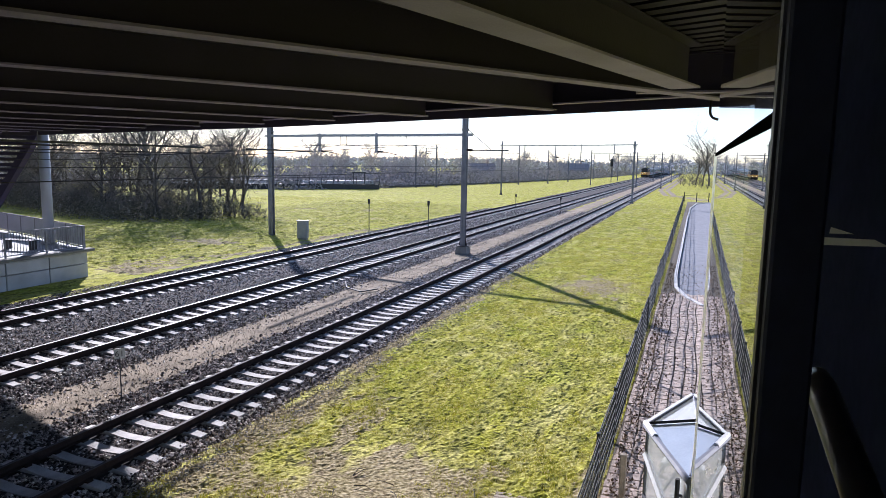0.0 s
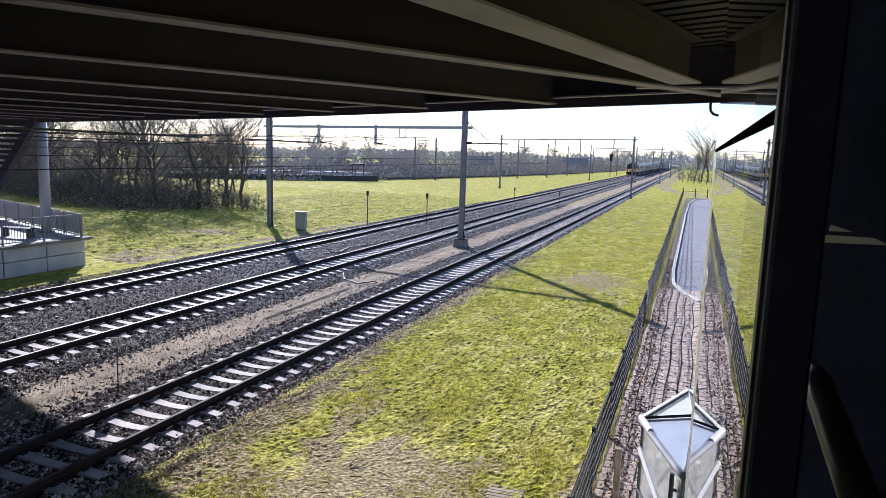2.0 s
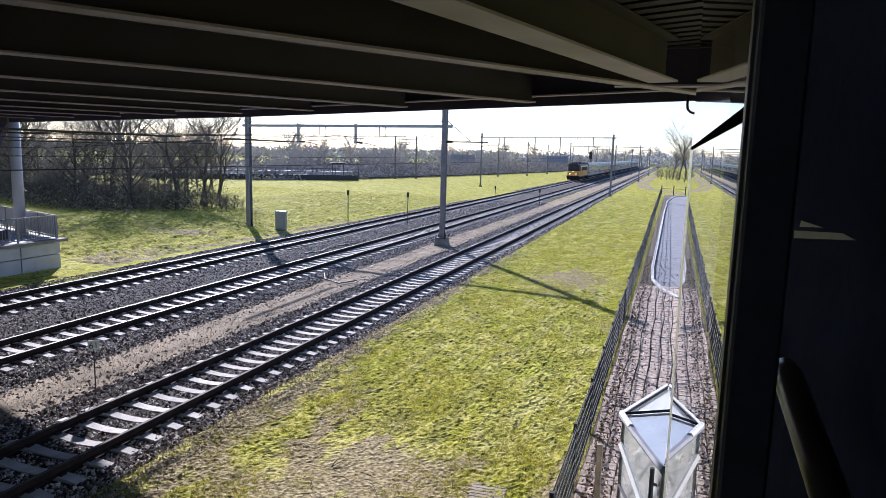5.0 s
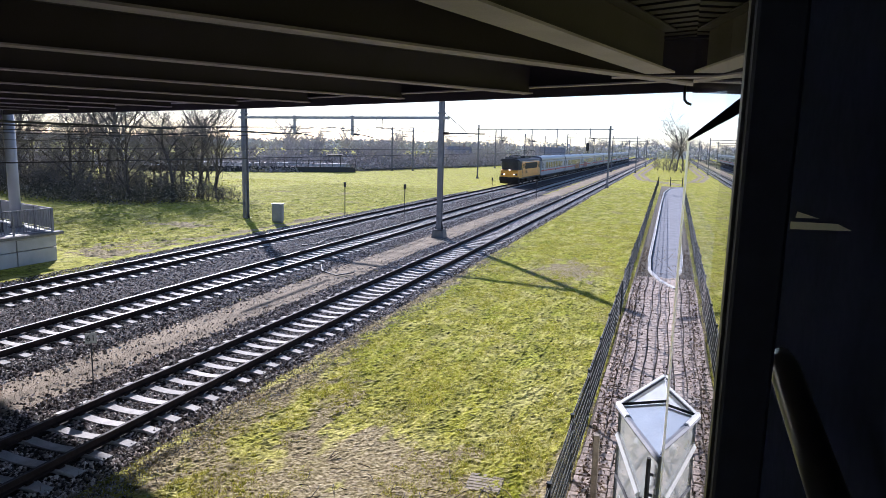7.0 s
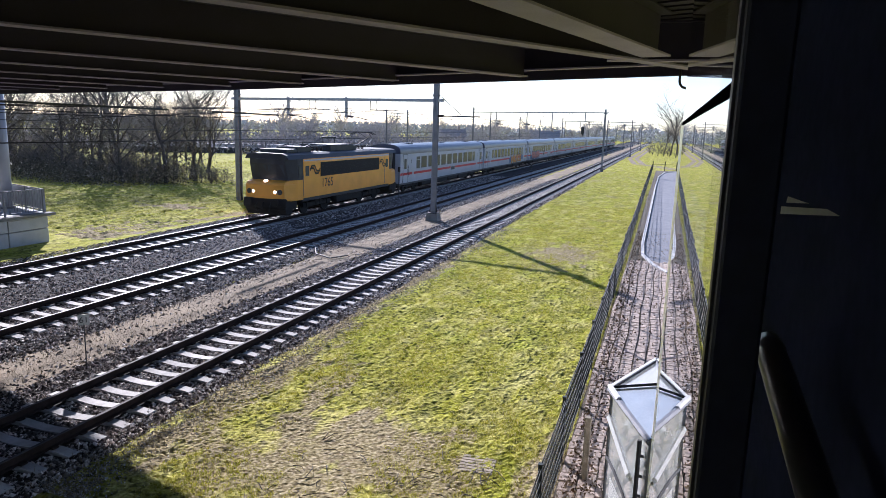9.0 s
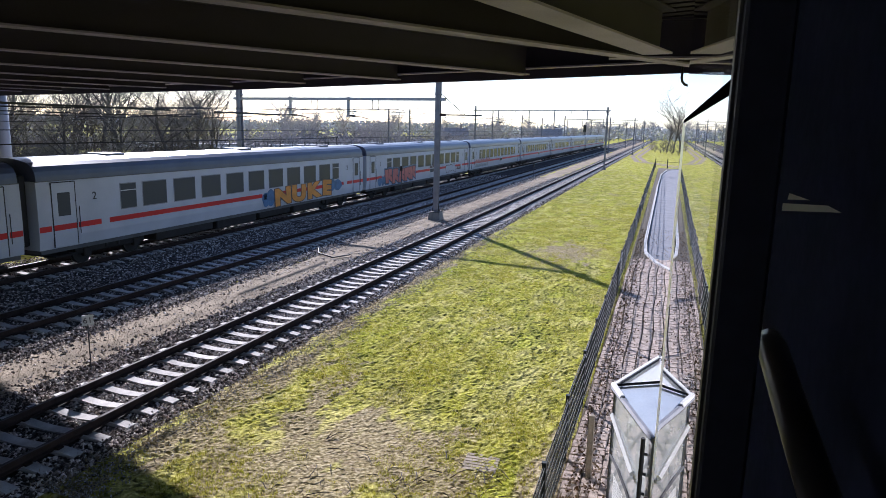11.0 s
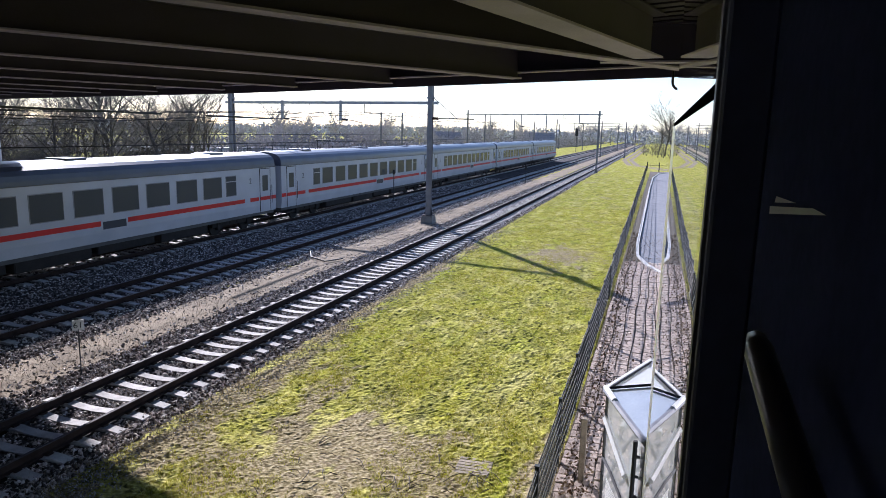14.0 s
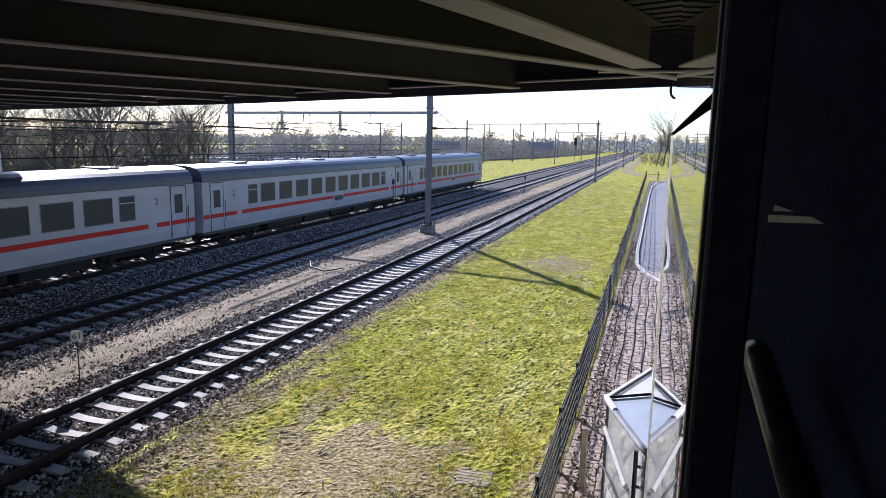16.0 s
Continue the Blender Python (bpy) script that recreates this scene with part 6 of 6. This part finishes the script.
leaf_stuff("sand_pebbles", 16000, pebbles, M_PEBBLE, "grit and pebbles on the sandy strip", 0.022)
leaf_stuff("leaf_litter", 5500, litter, M_LITTER, "brown dead leaves along the fence and on the path", 0.035)
blades("dry_stalks", 14000, verge, 0.05, 0.18, M_DRY, "dry stalks along the fence and ballast", 0.008)


# tiles of the path
def tile_mesh(seed):
    rnd = random.Random(seed)
    mb = Mesh()
    j = [rnd.uniform(-0.006, 0.006) for _ in range(4)]
    mb.box(-0.139 + j[0], 0.139 + j[1], -0.139 + j[2], 0.139 + j[3], 0.0, 0.045, 0.010)
    return mb.mesh("tile", M_PAVE)


TILES = [tile_mesh(i) for i in range(4)]
PATH = thing("tiled_path", "worn brown concrete tiles laid along the fence", "path", kind="structure")
far_tiles = Mesh()
row = 0
while row < 80:
    for i in range(10):
        x = -1.05 + 0.3 * i
        y = 7.1 + 0.3 * row + 0.15 * (i % 2)
        if row < 30:
            tl = part("tile", TILES[(row * 7 + i * 3) % 4], None, PATH)
            tl.location = (x + random.uniform(-0.012, 0.012) + 0.03 * math.sin(row * 0.35), y + random.uniform(-0.012, 0.012), GZ + 0.022 + random.uniform(-0.012, 0.012))
            tl.rotation_euler = (random.uniform(-0.02, 0.02), random.uniform(-0.02, 0.02), random.uniform(-0.02, 0.02))
        else:
            z = GZ + random.uniform(0.0, 0.014)
            e = [random.uniform(0.0, 0.008) for _ in range(4)]
            x2 = x + 0.03 * math.sin(row * 0.35)
            far_tiles.box(x2 - 0.135 + e[0], x2 + 0.135 - e[1], y - 0.135 + e[2], y + 0.135 - e[3], z, z + 0.06)
    row += 1
part("far_tiles", far_tiles, M_PAVE, PATH)["kind"] = "stuff"


def motions():
    """The train runs past at a steady 30 m/s."""
    times = [0.5 * i for i in range(33)]

    def joint(t):
        return 50.3 - 30.06 * (t - 9.0)
    walk(LOCO, [(t, pose(TX, joint(t) - 8.78, 0)) for t in times])
    for k, c in enumerate(COACHES):
        walk(c, [(t, pose(TX, joint(t) + 26.6 * (k + 0.5), 0)) for t in times])


motions()
